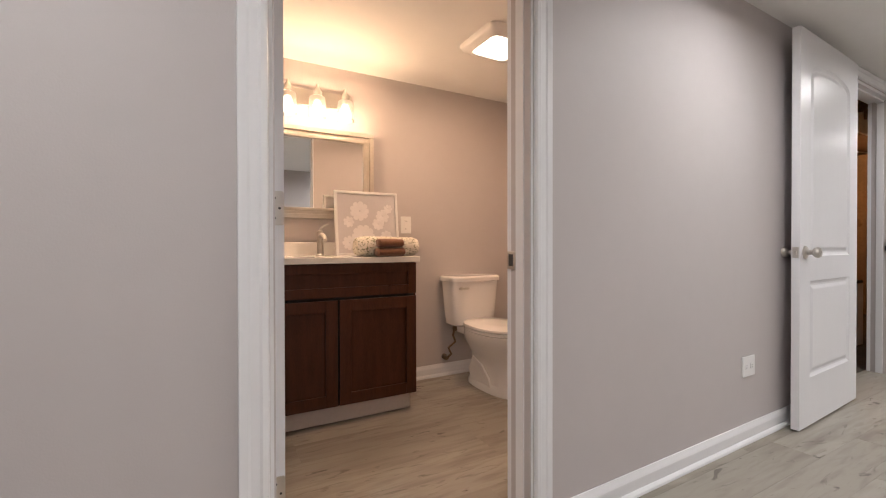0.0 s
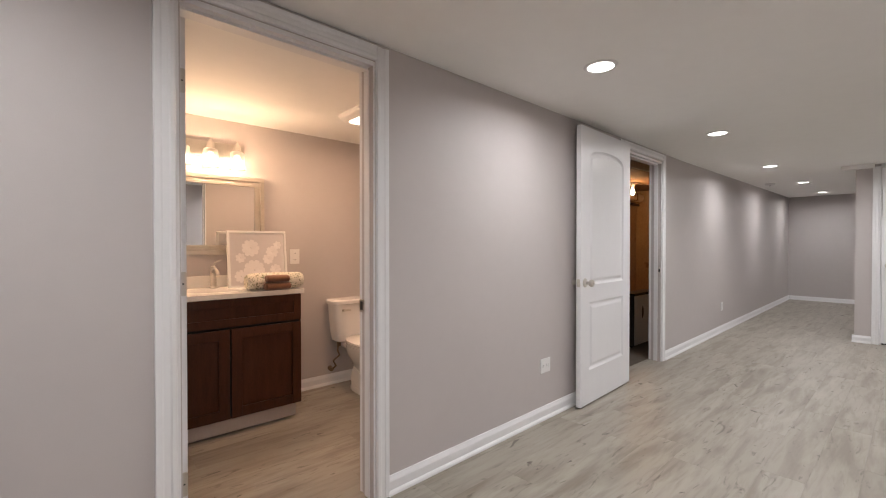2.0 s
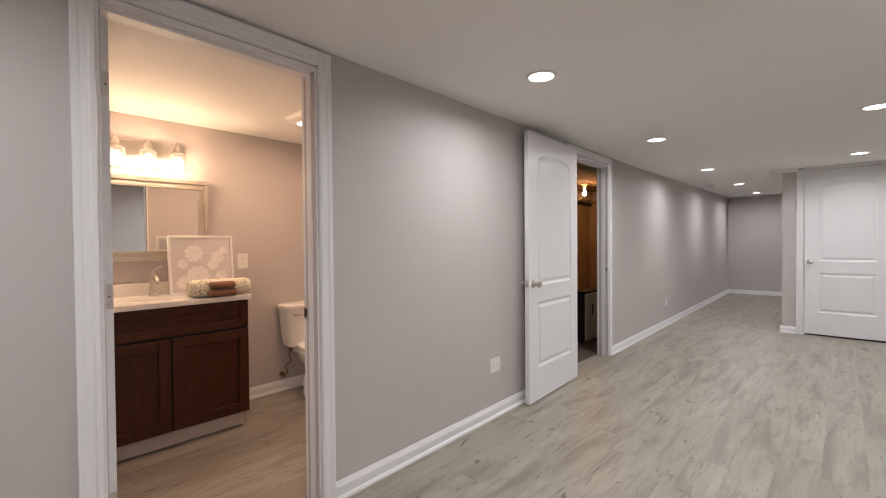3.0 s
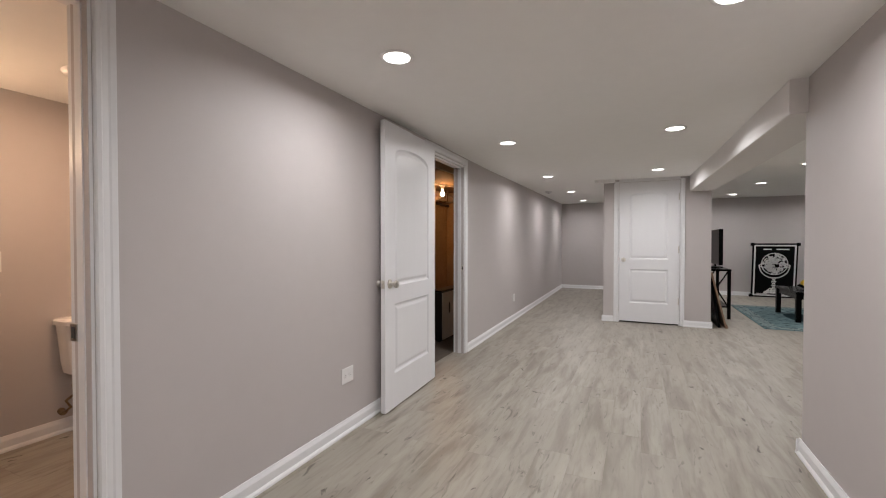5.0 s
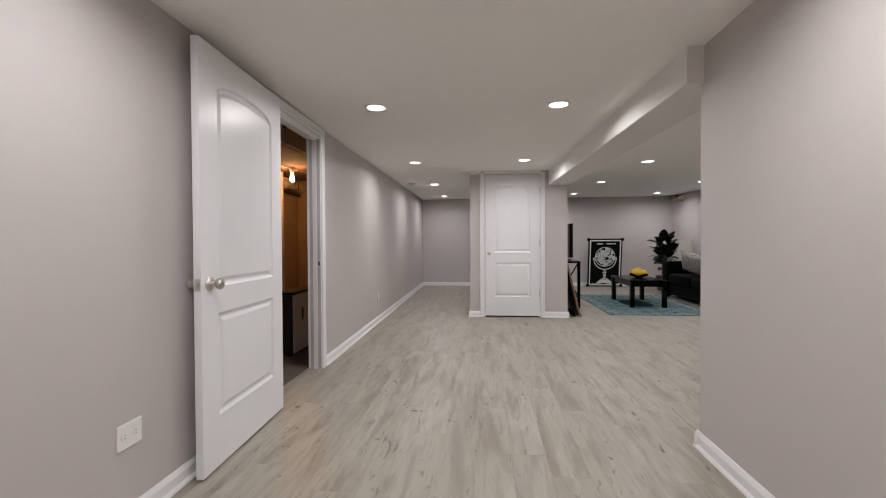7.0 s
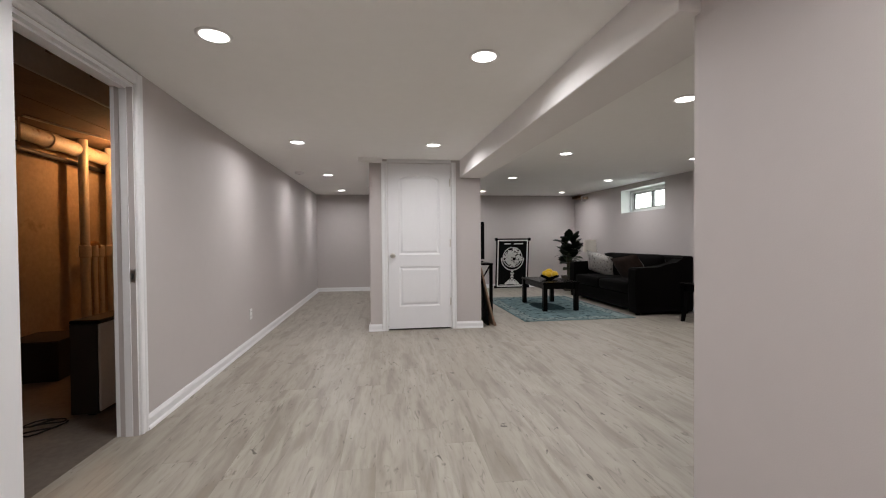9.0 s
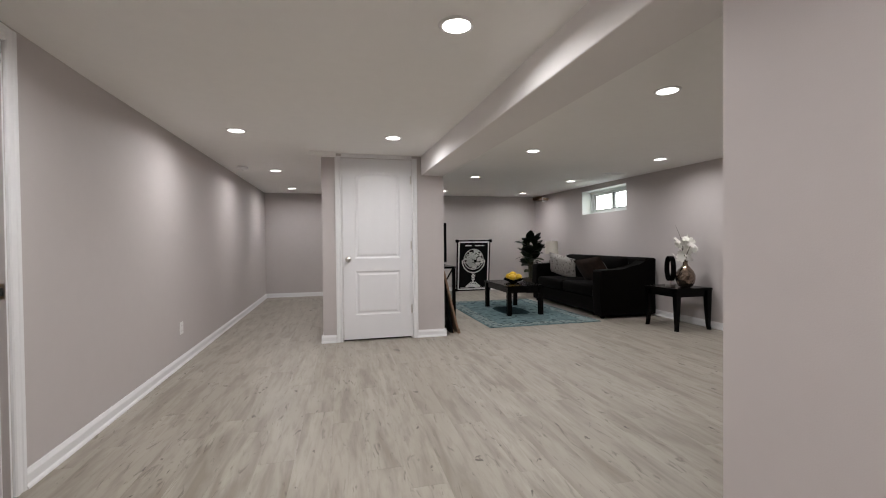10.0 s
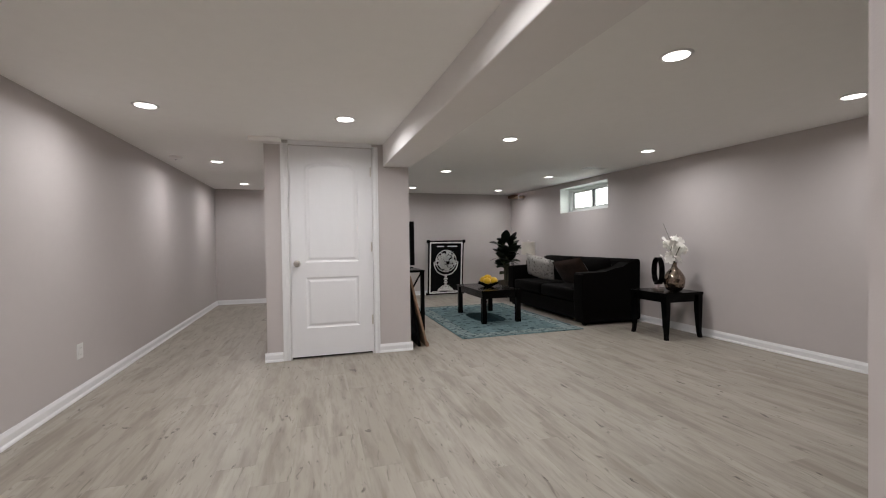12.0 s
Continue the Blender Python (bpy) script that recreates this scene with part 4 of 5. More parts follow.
cross = thing("cross_pipe", pose(6.91, 2.66, 1.13), "rusty pipe elbow linking the risers", "pipe")
bm = bmesh.new()
tube(bm, [(0.045, 0.0, 0.0), (0.20, 0.015, 0.005), (0.25, 0.03, 0.0), (0.28, 0.035, -0.04)], 0.027, 12)
part("elbow", bm, M_RUST, cross, smooth=True)
ub = thing("bare_bulb", pose(7.02, 2.30, UC), "bare lit light bulb on the board ceiling", "light bulb")
bm = bmesh.new()
turned(bm, [(0.05, -0.001), (0.05, -0.025), (0.030, -0.055), (0.022, -0.09)], 16)
part("holder", bm, M_PLATE, ub, smooth=True)
bm = bmesh.new()
turned(bm, [(0.014, -0.09), (0.02, -0.12), (0.033, -0.165), (0.030, -0.19), (0.008, -0.21)], 16)
bl = part("bulb", bm, M_BULB, ub, "glowing warm bulb", True)
bl.visible_shadow = False
cab = thing("appliance", pose(5.095, 1.415, 0.001), "low white enamelled appliance beside the doorway", "appliance")
part("front_panel", boxes((0.006, 0.62, -0.012, 0.0, 0.03, 0.600), bev=0.004), M_APPL, cab)
# side face: its shade is put into the dark colour
part("casing_body", boxes((0.0, 0.63, 0.001, 0.16, 0.02, 0.60)), M_CARTONSHADE, cab, "side coloured near-black brown for shade")
part("lid_top", boxes((0.0, 0.63, -0.01, 0.165, 0.601, 0.628), bev=0.01, seg=2), M_TV, cab, "black top")
bm = bmesh.new()
loft(bm, [[(0.20 + a, y, 0.40 + b) for a, b, _ in oval(0, 0, 0, 0.02, 0.07, 16)] for y in (-0.017, -0.0125)])
part("handle", bm, M_SLOT, cab, "dark oval handle")
for x in (0.05, 0.58):
    part("foot", boxes((x - 0.02, x + 0.02, 0.04, 0.08, 0, 0.02)), M_TV, cab)
for sx, sy, sh in ((6.15, 2.46, 0.34),):
    st = thing("storage_box", pose(sx, sy, 0.001, 0, 0, 8), "cardboard storage box, its shadow put into a near-black colour", "box")
    # the carton's dark colour carries the shadow of this corner
    part("carton", boxes((-0.25, 0.25, -0.2, 0.2, 0, sh - 0.02), bev=0.004), M_CARTONSHADE, st)
    part("flap", boxes((-0.252, 0.252, -0.202, -0.002, sh - 0.018, sh - 0.010)), M_CARTONSHADE, st)
    part("flap", boxes((-0.252, 0.252, 0.002, 0.202, sh - 0.018, sh - 0.010)), M_CARTONSHADE, st)
cable = thing("cable", pose(4.93, 1.64, 0.008), "loose black cable on the concrete floor", "cable")
bm = bmesh.new()
tube(bm, [(0.14 * math.cos(a) * (1 - 0.03 * a), 0.11 * math.sin(a * 0.93), 0.002 + 0.012 * abs(math.sin(a * 1.7))) for a in (0.3 * k for k in range(48))], 0.005, 6)
part("cord", bm, M_TV, cable, smooth=True)

# ---- sitting area ----
rug = thing("area_rug", pose(7.72, -2.33, 0), "faded teal and grey patterned area rug", "rug")
RW, RL = 1.65, 2.5
bm = bmesh.new()
box(bm, 0, RL, -RW, 0, 0.0008, 0.009, bev=0.003)
part("field", bm, M_RUG, rug)
part("border", boxes((0.03, RL - 0.03, -0.20, -0.03, 0.009, 0.0105), (0.03, RL - 0.03, -RW + 0.03, -RW + 0.20, 0.009, 0.0105), (0.03, 0.20, -RW + 0.20, -0.20, 0.009, 0.0105), (RL - 0.20, RL - 0.03, -RW + 0.20, -0.20, 0.009, 0.0105)), M_RUGEDGE, rug, "pale faded border")
bm = bmesh.new()
rng = random.Random(8)
for k in range(90):
    side = rng.random()
    x, y = (rng.uniform(0.05, RL - 0.05), rng.choice((-0.045, -0.115, -0.185, -RW + 0.045, -RW + 0.19))) if side < 0.7 else (rng.choice((0.045, 0.115, 0.19)), rng.uniform(-RW + 0.2, -0.2))
    w = rng.uniform(0.015, 0.06)
    lx, ly = (w, 0.006) if side < 0.7 else (0.006, w)
    box(bm, x - lx, x + lx, y - ly, y + ly, 0.0106, 0.0112)
tagged(part("border_figure", bm, M_RUGDARK, rug, "dark worn border figures"), kind="stuff")
bm = bmesh.new()
loft(bm, [oval(1.25, -0.80, z, 0.40 - s, 0.24 - s, 40, 3.0) for z, s in ((0.0092, 0), (0.0108, 0.004))])
part("medallion", bm, M_RUGDARK, rug, "dark teal centre medallion")


def leg_table(name, m, w, d, h, label, leg=0.06, top=0.03, taper=0.0, apron=0.08):
    root = thing(name, m, label, "table")
    part("tabletop", boxes((-w / 2, w / 2, -d / 2, d / 2, h - top, h), bev=0.004, seg=2), M_BLACKWOOD, root)
    a, b = w / 2 - 0.03, d / 2 - 0.03
    part("apron", boxes((-a, a, -b, -b + 0.02, h - top - apron, h - top), (-a, a, b - 0.02, b, h - top - apron, h - top), (-a, -a + 0.02, -b + 0.02, b - 0.02, h - top - apron, h - top), (a - 0.02, a, -b + 0.02, b - 0.02, h - top - apron, h - top)), M_BLACKWOOD, root)
    for sx in (-1, 1):
        for sy in (-1, 1):
            bm = bmesh.new()
            cx, cy = sx * (w / 2 - leg / 2 - 0.01), sy * (d / 2 - leg / 2 - 0.01)
            rows = []
            for z, s, o in ((0, 0.62 if taper else 1, 0.012 if taper else 0), (0.12 * h, 0.66 if taper else 1, 0.004 if taper else 0), (0.6 * h, 1, 0), (h - top, 1.1 if taper else 1, 0)):
                q = leg / 2 * s
                rows.append([(cx + sx * o + ux * q, cy + sy * o + uy * q, z) for ux, uy in ((-1, -1), (1, -1), (1, 1), (-1, 1))])
            loft(bm, rows)
            part("leg", bm, M_BLACKWOOD, root)
    return root


leg_table("coffee_table", pose(8.96, -3.16, 0.0105), 1.08, 0.60, 0.455, "black wooden coffee table standing on the rug", leg=0.065)
leg_table("side_table", pose(7.135, -4.70, 0), 0.57, 0.54, 0.53, "black wooden side table with tapered legs", leg=0.06, taper=1.0)

bowl = thing("fruit_bowl", pose(8.98, -3.19, 0.466), "black wavy-rimmed bowl with yellow fruit on the coffee table", "bowl")
bm = bmesh.new()
rings = []
for z, r in ((0.0, 0.05), (0.004, 0.07), (0.03, 0.13), (0.06, 0.175), (0.065, 0.175), (0.035, 0.125), (0.012, 0.06)):
    rings.append([(p[0] * 1.0, p[1] * 0.9, z + (0.016 * math.sin(4 * 2 * math.pi * i / 32) if z > 0.05 else 0)) for i, p in enumerate(oval(0, 0, z, r, r, 32))])
loft(bm, rings)
part("dish", bm, M_BLACKWOOD, bowl, smooth=True)
for fx, fy, fz in ((-0.075, 0.05, 0.088), (0.085, 0.045, 0.09), (0.0, -0.085, 0.086), (0.095, -0.06, 0.095), (-0.09, -0.055, 0.092), (0.0, 0.01, 0.128)):
    f = thing("lemon", pose(8.98 + fx, -3.19 + fy, 0.466 + fz, 90, 20, fx * 900), "bright yellow lemon lying in the bowl", "fruit", "fruit in the bowl")
    bm = bmesh.new()
    turned(bm, [(0.005, -0.068), (0.014, -0.062), (0.042, -0.04), (0.055, 0.0), (0.042, 0.04), (0.016, 0.058), (0.006, 0.068)], 16)
    part("skin", bm, M_LEMON, f, smooth=True)

SX0, SX1, SYF, SYB = 7.86, 10.12, -4.06, -5.0
sofa = thing("sofa", pose((SX0 + SX1) / 2, (SYF + SYB) / 2, 0), "dark brown velour three-seat sofa with sloping arms", "sofa")
sl, sd = SX1 - SX0, SYF - SYB
part("base", boxes((-sl / 2 + 0.2, sl / 2 - 0.2, -sd / 2 + 0.04, sd / 2 - 0.05, 0.06, 0.30), bev=0.02, seg=2), M_SOFA, sofa)
bm = bmesh.new()
prism(bm, [(-sd / 2, 0.05), (-sd / 2 + 0.26, 0.05), (-sd / 2 + 0.24, 0.60), (-sd / 2 + 0.19, 0.84), (-sd / 2 + 0.15, 0.872), (-sd / 2 + 0.06, 0.875), (-sd / 2 + 0.01, 0.85)], lambda u, v, w: (w, u, v), -sl / 2 + 0.02, sl / 2 - 0.02)
part("backrest", bm, M_SOFA, sofa, smooth=True)
for sx in (-1, 1):
    bm = bmesh.new()
    prof = [(-sd / 2 + 0.02, 0.04), (sd / 2 - 0.02, 0.04), (sd / 2, 0.35), (sd / 2 - 0.005, 0.68), (sd / 2 - 0.03, 0.705), (0.30, 0.708), (0.10, 0.715), (-0.05, 0.735), (-0.18, 0.78), (-0.28, 0.83), (-0.36, 0.862), (-sd / 2 + 0.03, 0.872), (-sd / 2 + 0.005, 0.85)]
    x0, x1 = (-sl / 2, -sl / 2 + 0.21) if sx < 0 else (sl / 2 - 0.21, sl / 2)
    prism(bm, prof, lambda u, v, w: (w, u, v), x0, x1)
    bmesh.ops.bevel(bm, geom=[e for e in bm.edges if abs(e.verts[0].co.x - e.verts[1].co.x) < 1e-5], offset=0.022, segments=3, affect="EDGES", profile=0.6)
    part("arm", bm, M_SOFA, sofa, smooth=True)
    for fy in (sd / 2 - 0.08, -sd / 2 + 0.08):
        bm = bmesh.new()
        cx = sx * (sl / 2 - 0.08)
        loft(bm, [oval(cx, fy, z, r, r, 12, 4) for z, r in ((0, 0.025), (0.05, 0.035))])
        part("leg", bm, M_BLACKWOOD, sofa)
cw = (sl - 0.43) / 2
for k in range(2):
    bm = bmesh.new()
    x0 = -sl / 2 + 0.215 + k * cw
    box(bm, x0 + 0.005, x0 + cw - 0.005, -sd / 2 + 0.24, sd / 2 - 0.01, 0.30, 0.475, bev=0.045, seg=4)
    part("seat_cushion", bm, M_SOFA, sofa, smooth=True)
    bm = bmesh.new()
    pillow(bm, cw - 0.02, 0.42, 0.20)
    part("back_cushion", bm, M_SOFA, sofa, smooth=True, at=pose(x0 + cw / 2, -sd / 2 + 0.29, 0.665, -10))


def cushion(m, w, h, t, mat, label):
    root = thing("throw_pillow", m, label, "pillow")
    bm = bmesh.new()
    pillow(bm, w, h, t)
    body = part("cover", bm, mat, root, smooth=True)
    return root


cushion(pose(9.62, -4.44, 0.68, 28, 14, 212), 0.54, 0.45, 0.16, M_CUSHW, "grey and white swirl patterned throw pillow on the sofa")
cushion(pose(8.74, -4.50, 0.665, 34, -9, 194), 0.58, 0.44, 0.16, M_CUSHB, "brown plush throw pillow on the sofa")

poster = thing("wall_art", pose(11.90, -3.40, 0.004, 0, -6.5, 0), "black canvas with a white globe print leaning on the wall", "picture")
PWD, PHT = 0.80, 1.185
part("canvas", boxes((0, 0.03, -PWD / 2, PWD / 2, 0.0, PHT), bev=0.003), M_POSTER, poster)


def ink(bm, pts, closed=True, width=0.012):
    """A flat stroke on the canvas's face."""
    n = len(pts)
    for i in range(n if closed else n - 1):
        a, b = Vector(pts[i]), Vector(pts[(i + 1) % n])
        d = (b - a)
        if d.length < 1e-6:
            continue
        nrm = Vector((-d.y, d.x)).normalized() * width / 2
        d = d.normalized() * width * 0.3
        vs = [bm.verts.new((-0.0015, -p.x, p.y)) for p in (a - nrm - d, b - nrm + d, b + nrm + d, a + nrm - d)]
        bm.faces.new(vs)


def circle(cx, cy, rx, ry, n=36, a0=0.0, a1=2 * math.pi):
    return [(cx + rx * math.cos(a0 + (a1 - a0) * i / n), cy + ry * math.sin(a0 + (a1 - a0) * i / n)) for i in range(n + (a1 - a0 < 6.28))]


bm = bmesh.new()
ink(bm, [(-0.355, 0.045), (0.355, 0.045), (0.355, 1.14), (-0.355, 1.14)], width=0.03)
part("border", bm, M_INK, poster, "white printed border")
bm = bmesh.new()
ink(bm, circle(0, 0.74, 0.23, 0.235), width=0.018)
ink(bm, circle(0, 0.70, 0.275, 0.05), width=0.02)
ink(bm, circle(0, 0.70, 0.265, 0.27, a0=math.pi, a1=2 * math.pi), False, 0.022)
rng = random.Random(4)
for k in range(80):
    a, r = rng.uniform(0, 6.28), 0.2 * rng.random() ** 0.5
    cx, cy = r * math.cos(a), 0.74 + r * math.sin(a)
    ink(bm, [(cx + rng.uniform(-0.035, 0.035), cy + rng.uniform(-0.03, 0.03)) for _ in range(5)], True, rng.uniform(0.008, 0.03))
part("globe_print", bm, M_INK, poster, "white printed globe")
bm = bmesh.new()
for y, w in ((0.43, 0.05), (0.39, 0.035), (0.35, 0.075), (0.31, 0.04), (0.27, 0.06), (0.23, 0.035), (0.19, 0.07), (0.15, 0.20), (0.12, 0.30), (0.10, 0.34)):
    ink(bm, [(-w / 2, y), (w / 2, y)], False, 0.028)
ink(bm, [(-0.16, 0.11), (-0.06, 0.20), (-0.03, 0.16)], False, 0.02)
ink(bm, [(0.16, 0.11), (0.06, 0.20), (0.03, 0.16)], False, 0.02)
part("stand_print", bm, M_INK, poster, "white printed globe stand")
bm = bmesh.new()
for x0, x1 in ((-0.20, -0.06), (0.03, 0.24)):
    ink(bm, [(x0, 1.06), (x1, 1.06)], False, 0.022)
for x0, x1 in ((-0.30, -0.12), (0.05, 0.30)):
    ink(bm, [(x0, 0.075), (x1, 0.075)], False, 0.012)
part("caption_bars", bm, M_INK, poster, "pale lettering bars")
for sy in (-1, 1):
    for z in (0.02, PHT - 0.02):
        part("corner_cap", boxes((-0.012, 0.035, sy * PWD / 2 - 0.035, sy * PWD / 2 + 0.035, z - 0.035, z + 0.035), bev=0.01, seg=2), M_POSTER, poster)

plant = thing("potted_plant", pose(11.15, -4.52, 0), "tall dark green broad-leaved plant in a dark pot", "plant")
bm = bmesh.new()
turned(bm, [(0.13, 0), (0.15, 0.02), (0.18, 0.30), (0.185, 0.33), (0.165, 0.33), (0.15, 0.28)], 24)
part("pot", bm, M_POT, plant, smooth=True)
bm = bmesh.new()
spine = [(0.0, 0.0), (0.08, 0.04), (0.22, 0.15), (0.42, 0.25), (0.6, 0.26), (0.78, 0.19), (0.92, 0.09), (1.0, 0.0)]
prev = None
for t, w in spine:
    z = -0.28 * t * t
    row = [bm.verts.new((t, -w, z + 0.05 * w * 2)), bm.verts.new((t, 0, z)), bm.verts.new((t, w, z + 0.05 * w * 2))]
    if prev:
        for i in range(2):
            bm.faces.new((prev[i], prev[i + 1], row[i + 1], row[i]))
    prev = row
bmesh.ops.remove_doubles(bm, verts=bm.verts[:], dist=1e-4)
leaf_mesh = mesh_of("leaf", bm, M_LEAF, True)
leaf_pale = leaf_mesh.copy()
leaf_pale.materials[0] = M_LEAFPALE
rng = random.Random(11)
for s in range(9):
    a = s * 2.4
    top = rng.uniform(0.70, 1.20)
    tip = Vector((0.10 * math.cos(a), 0.10 * math.sin(a), top))
    bm = bmesh.new()
    tube(bm, [(0.04 * math.cos(a), 0.04 * math.sin(a), 0.28), tuple(tip * 0.5 + Vector((0, 0, 0.18))), tuple(tip)], [0.014, 0.011, 0.008], 6)
    part("stem", bm, M_STEM, plant, smooth=True)
    for k in range(7):
        f = 0.45 + 0.6 * k / 7
        base = Vector((tip.x * f, tip.y * f, min(top, 0.28 + (top - 0.28) * f)))
        lf = new("leaf", leaf_pale if (k < 2 and s % 2) else leaf_mesh)
        lf.parent = plant
        size = rng.uniform(0.24, 0.36)
        lf.matrix_basis = Matrix.Translation(base) @ pose(0, 0, 0, rng.uniform(-25, 25), rng.uniform(-72, 0), math.degrees(a) + rng.uniform(-110, 110)) @ Matrix.Diagonal((size, size, size, 1))

lamp_t = leg_table("end_table", pose(10.50, -4.70, 0), 0.42, 0.42, 0.55, "small black end table behind the sofa arm", leg=0.045)
tl = thing("table_lamp", pose(10.50, -4.68, 0.551), "table lamp with a cream drum shade, unlit", "lamp")
bm = bmesh.new()
turned(bm, [(0.07, 0), (0.07, 0.012), (0.02, 0.03), (0.035, 0.10), (0.045, 0.17), (0.02, 0.25), (0.010, 0.29), (0.010, 0.36)], 20)
part("lamp_base", bm, M_VASE, tl, smooth=True)
bm = bmesh.new()
rings = [oval(0, 0, z, r, r, 28) for r, z in ((0.135, 0.33), (0.125, 0.585), (0.122, 0.585), (0.132, 0.33))]
loft(bm, rings + [rings[0]], cap=False)
part("shade", bm, M_SHADE, tl, "cream linen shade", True)
bm = bmesh.new()
turned(bm, [(0.006, 0.36), (0.006, 0.59), (0.012, 0.60), (0.004, 0.615)], 10)
part("finial", bm, M_NICKEL, tl, smooth=True)

ring = thing("ring_ornament", pose(7.125, -4.585, 0.531), "black ring ornament on a small chrome base", "ornament")
part("plinth", boxes((-0.05, 0.05, -0.04, 0.04, 0, 0.028), bev=0.003), M_NICKEL, ring)
bm = bmesh.new()
turned(bm, [(0.012, 0.028), (0.008, 0.05), (0.008, 0.085)], 12)
part("neck", bm, M_NICKEL, ring, smooth=True)
bm = bmesh.new()
rings = []
for k in range(40):
    a = 2 * math.pi * k / 40
    rings.append([((0.098 + du) * math.cos(a), dv, 0.235 + (0.150 + du) * math.sin(a)) for du, dv in ((0, -0.03), (0.012, -0.03), (0.012, 0.03), (0, 0.03))])
loft(bm, rings + [rings[0]], cap=False)
part("ring", bm, M_BLACKWOOD, ring, smooth=True, at=pose(0, 0, 0, 0, 0, -20))

vase = thing("vase", pose(7.02, -4.72, 0.531), "hammered bronze bottle vase with white silk orchids", "vase")
bm = bmesh.new()
rings = []
for j, (r, z) in enumerate(((0.045, 0), (0.075, 0.01), (0.10, 0.05), (0.113, 0.10), (0.112, 0.15), (0.095, 0.20), (0.065, 0.24), (0.036, 0.275), (0.026, 0.30), (0.028, 0.325), (0.034, 0.335), (0.026, 0.335), (0.02, 0.30))):
    rings.append([(r * (1 + (0.018 if (i + j) % 2 else -0.01) * (r > 0.06)) * math.cos(2 * math.pi * i / 28), r * (1 + (0.018 if (i + j) % 2 else -0.01) * (r > 0.06)) * math.sin(2 * math.pi * i / 28), z) for i in range(28)])
loft(bm, rings)
part("body", bm, M_VASE, vase)
rng = random.Random(21)
bm = bmesh.new()
for k in range(5):
    a = 2 * math.pi * k / 5
    pts = [(0.0, 0.0, 0.0), (0.45, 0.36, 0.12), (0.85, 0.34, 0.10), (1.0, 0.0, -0.02), (0.85, -0.34, 0.10), (0.45, -0.36, 0.12)]
    c, s = math.cos(a), math.sin(a)
    vs = [bm.verts.new((u * c - v * s, u * s + v * c, w)) for u, v, w in pts]
    mid = bm.verts.new((0.6 * c, 0.6 * s, 0.02))
    for i in range(6):
        bm.faces.new((vs[i], vs[(i + 1) % 6], mid))
bmesh.ops.remove_doubles(bm, verts=bm.verts[:], dist=1e-4)
flower_mesh = mesh_of("flower", bm, M_ORCHID, True)
for k in range(4):
    bm = bmesh.new()
    e = [(0.0, 0.0), (-0.10, 0.02), (0.10, -0.03), (0.03, -0.10)][k]
    tube(bm, [(0, 0, 0.30), (e[0] * 0.3, e[1] * 0.3, 0.42), (e[0], e[1], 0.52)], 0.004, 6)
    part("stem", bm, M_STEM, vase)
for k in range(26):
    a, r = rng.uniform(0, 6.28), rng.uniform(0.02, 0.115)
    fl = new("flower", flower_mesh)
    fl.parent = vase
    size = rng.uniform(0.05, 0.068)
    z = 0.37 + 0.25 * ((k * 0.618) % 1)
    cx = 0.02 if k % 3 else -0.04
    fl.matrix_basis = Matrix.Translation((cx + r * math.cos(a), r * math.sin(a) - 0.01, z)) @ pose(0, 0, 0, rng.uniform(35, 100), 0, rng.uniform(20, 160) + 180) @ Matrix.Diagonal((size, size, size, 1))
bm = bmesh.new()
tube(bm, [(0, 0, 0.33), (0.03, 0.03, 0.6), (0.10, 0.06, 0.80)], [0.004, 0.003, 0.0015], 6)
part("twig", bm, M_STEM, vase, "thin bare twig")

stand = thing("tv_stand", pose(8.93, -1.85, 0), "black television console with crossed braces", "tv stand")
part("top", boxes((-0.55, 0.60, -0.20, 0.19, 0.755, 0.785), bev=0.003), M_BLACKWOOD, stand)
part("shelf", boxes((-0.53, 0.58, -0.18, 0.17, 0.18, 0.20)), M_BLACKWOOD, stand)
for sx in (-0.525, 0.555):
    for sy in (-0.18, 0.155):
        part("leg", boxes((sx - 0.02, sx + 0.025, sy - 0.015, sy + 0.03, 0, 0.755)), M_BLACKWOOD, stand)
    for a, b in ((0.20, 0.755), (0.755, 0.20)):
        bm = bmesh.new()
        tube(bm, [(sx, -0.16, a), (sx, 0.16, b)], 0.012, 6)
        part("brace", bm, M_BLACKWOOD, stand)
tv = thing("television", pose(9.10, -1.93, 0.786), "thin black flat-screen television on the console", "television")
part("foot", boxes((-0.18, 0.18, -0.09, 0.09, 0, 0.012), bev=0.004), M_TV, tv)
part("neck", boxes((-0.03, 0.03, -0.015, 0.015, 0.012, 0.10)), M_TV, tv)
part("panel", boxes((-0.50, 0.50, -0.04, 0.02, 0.05, 0.64), bev=0.006, seg=2), M_TV, tv)

for k, (dx, foot, top, th) in enumerate(((0.0, -1.865, 0.80, 0.022), (0.03, -1.79, 0.70, 0.03))):
    ang = -math.degrees(math.atan2(abs(foot - COL_R) - th, top))
    lb = thing("leaning_board", pose(7.53 + dx, foot, 0.001, ang, 0, 0), "brown weathered wooden panel leaning against the closet wall", "board", "boards leaning on the wall")
    part("board", boxes((0, 0.62, 0, th, 0, top), bev=0.002), M_BOARD if k == 0 else M_BLACKWOOD, lb)
    part("batten", boxes((0.0, 0.62, -0.010, -0.0005, 0.0, 0.05)), M_BOARD, lb)

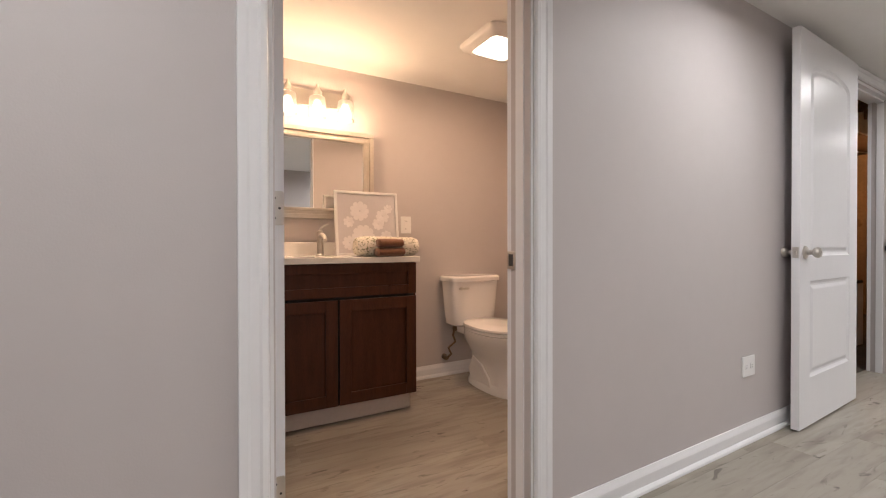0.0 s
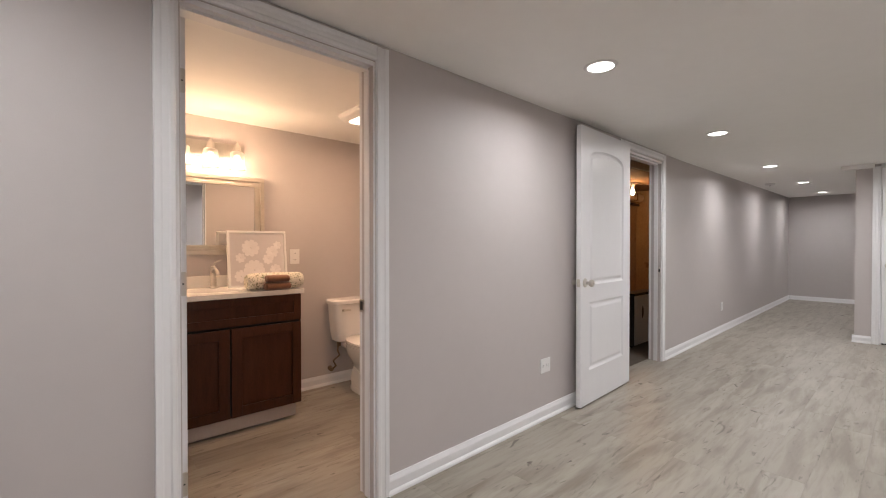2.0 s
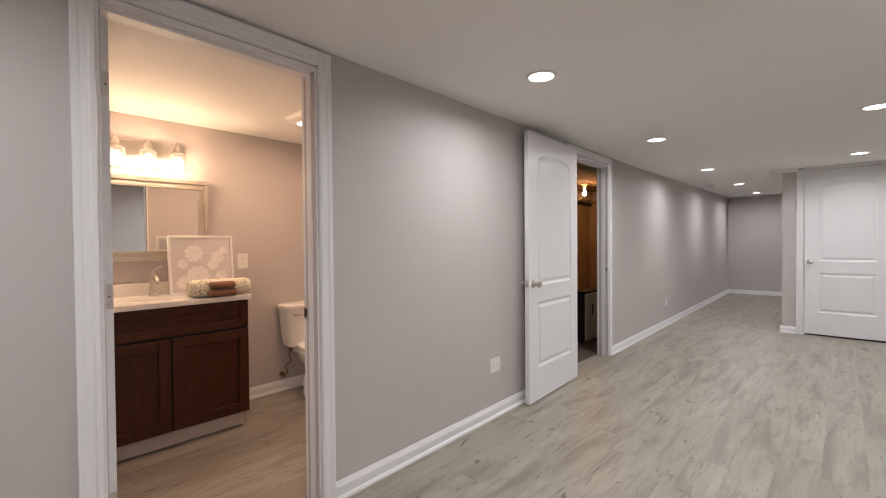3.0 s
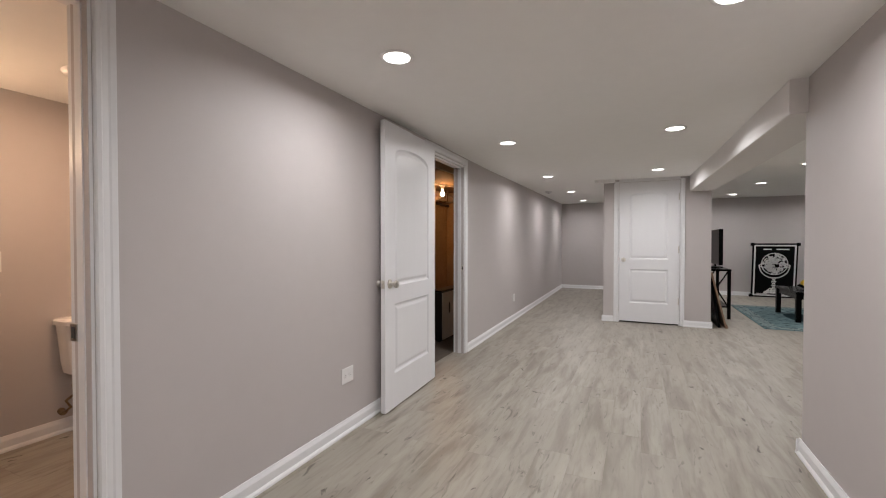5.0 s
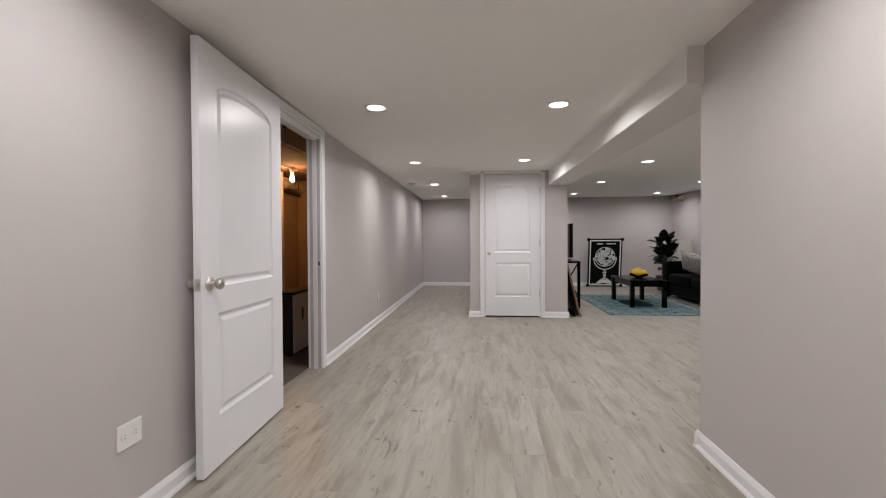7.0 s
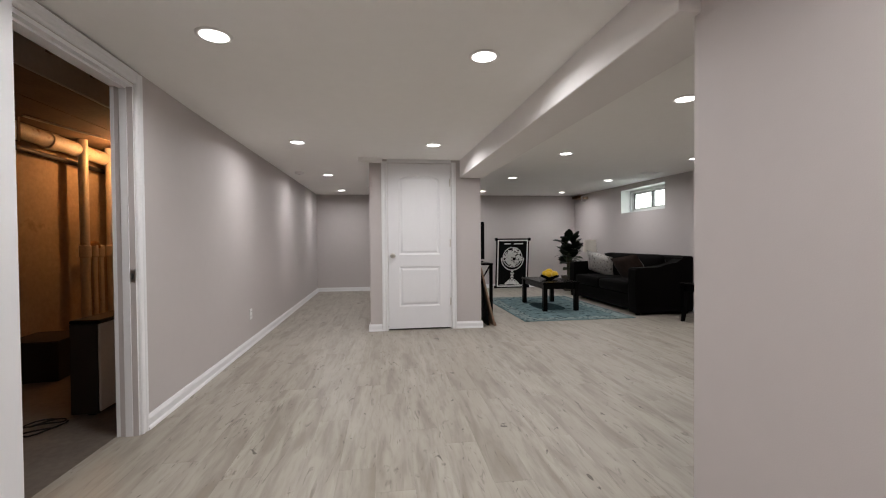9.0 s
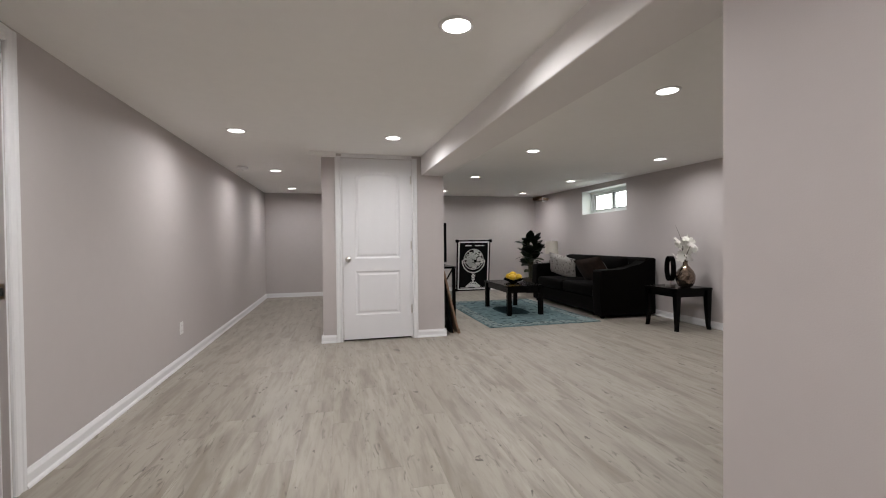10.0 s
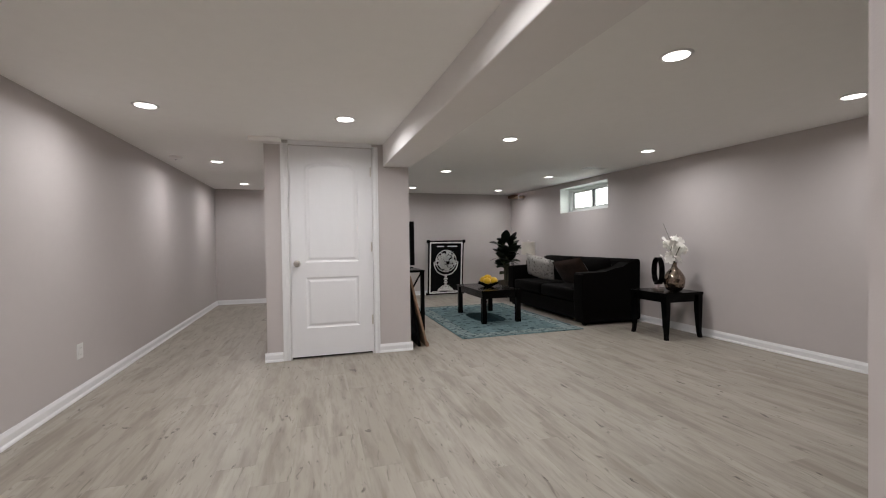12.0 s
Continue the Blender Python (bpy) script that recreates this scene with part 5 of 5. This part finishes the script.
# ---- floor planks ----
PL, PW, PT = 1.22, 0.182, 0.006


def plank_verts(length, width):
    a, b, c = length / 2 - 0.0001, width / 2 - 0.0001, 0.0005
    vs = [(-a, -b, -PT), (a, -b, -PT), (a, b, -PT), (-a, b, -PT), (-a, -b, -c), (a, -b, -c), (a, b, -c), (-a, b, -c),
          (-a + c, -b + c, 0), (a - c, -b + c, 0), (a - c, b - c, 0), (-a + c, b - c, 0)]
    fs = [(0, 1, 5, 4), (1, 2, 6, 5), (2, 3, 7, 6), (3, 0, 4, 7), (4, 5, 9, 8), (5, 6, 10, 9), (6, 7, 11, 10), (7, 4, 8, 11), (8, 9, 10, 11)]
    return vs, fs


plank_meshes, rest_v, rest_f = {}, [], []
floor = bpy.data.objects["floor"]
rng = random.Random(5)
y, row = BACK - 0.05, 0
while y < 2.66:
    top_y = min(y + PW, 2.66)
    x = -1.7 - rng.choice((0.0, 0.41, 0.82, 0.2, 0.61, 1.02))
    while x < FAR + 0.05:
        x0, x1 = max(x, -1.7), min(x + PL, FAR + 0.05)
        if x1 - x0 > 0.05:
            cx, cy, w, ln = (x0 + x1) / 2, (y + top_y) / 2, top_y - y, x1 - x0
            if 0.2 < cx < 7.6 and -3.9 < cy < 1.05:
                key = (round(ln, 3), round(w, 3))
                if key not in plank_meshes:
                    me = bpy.data.meshes.new("plank")
                    me.from_pydata(*[plank_verts(ln, w)[0], [], plank_verts(ln, w)[1]])
                    me.materials.append(M_PLANK)
                    plank_meshes[key] = me
                ob = new("plank", plank_meshes[key])
                ob.location, ob.parent = (cx, cy, 0), floor
            elif not (cx > 2.9 and cy > 1.185):
                vs, fs = plank_verts(ln, w)
                base = len(rest_v)
                rest_v += [(a + cx, b + cy, c) for a, b, c in vs]
                rest_f += [tuple(i + base for i in f) for f in fs]
        x += PL
    y += PW
    row += 1
me = bpy.data.meshes.new("far_planks")
me.from_pydata(rest_v, [], rest_f)
me.materials.append(M_PLANKS)
ob = tagged(new("far_planks", me), "pale grey oak vinyl planks", kind="stuff")
ob.parent = floor
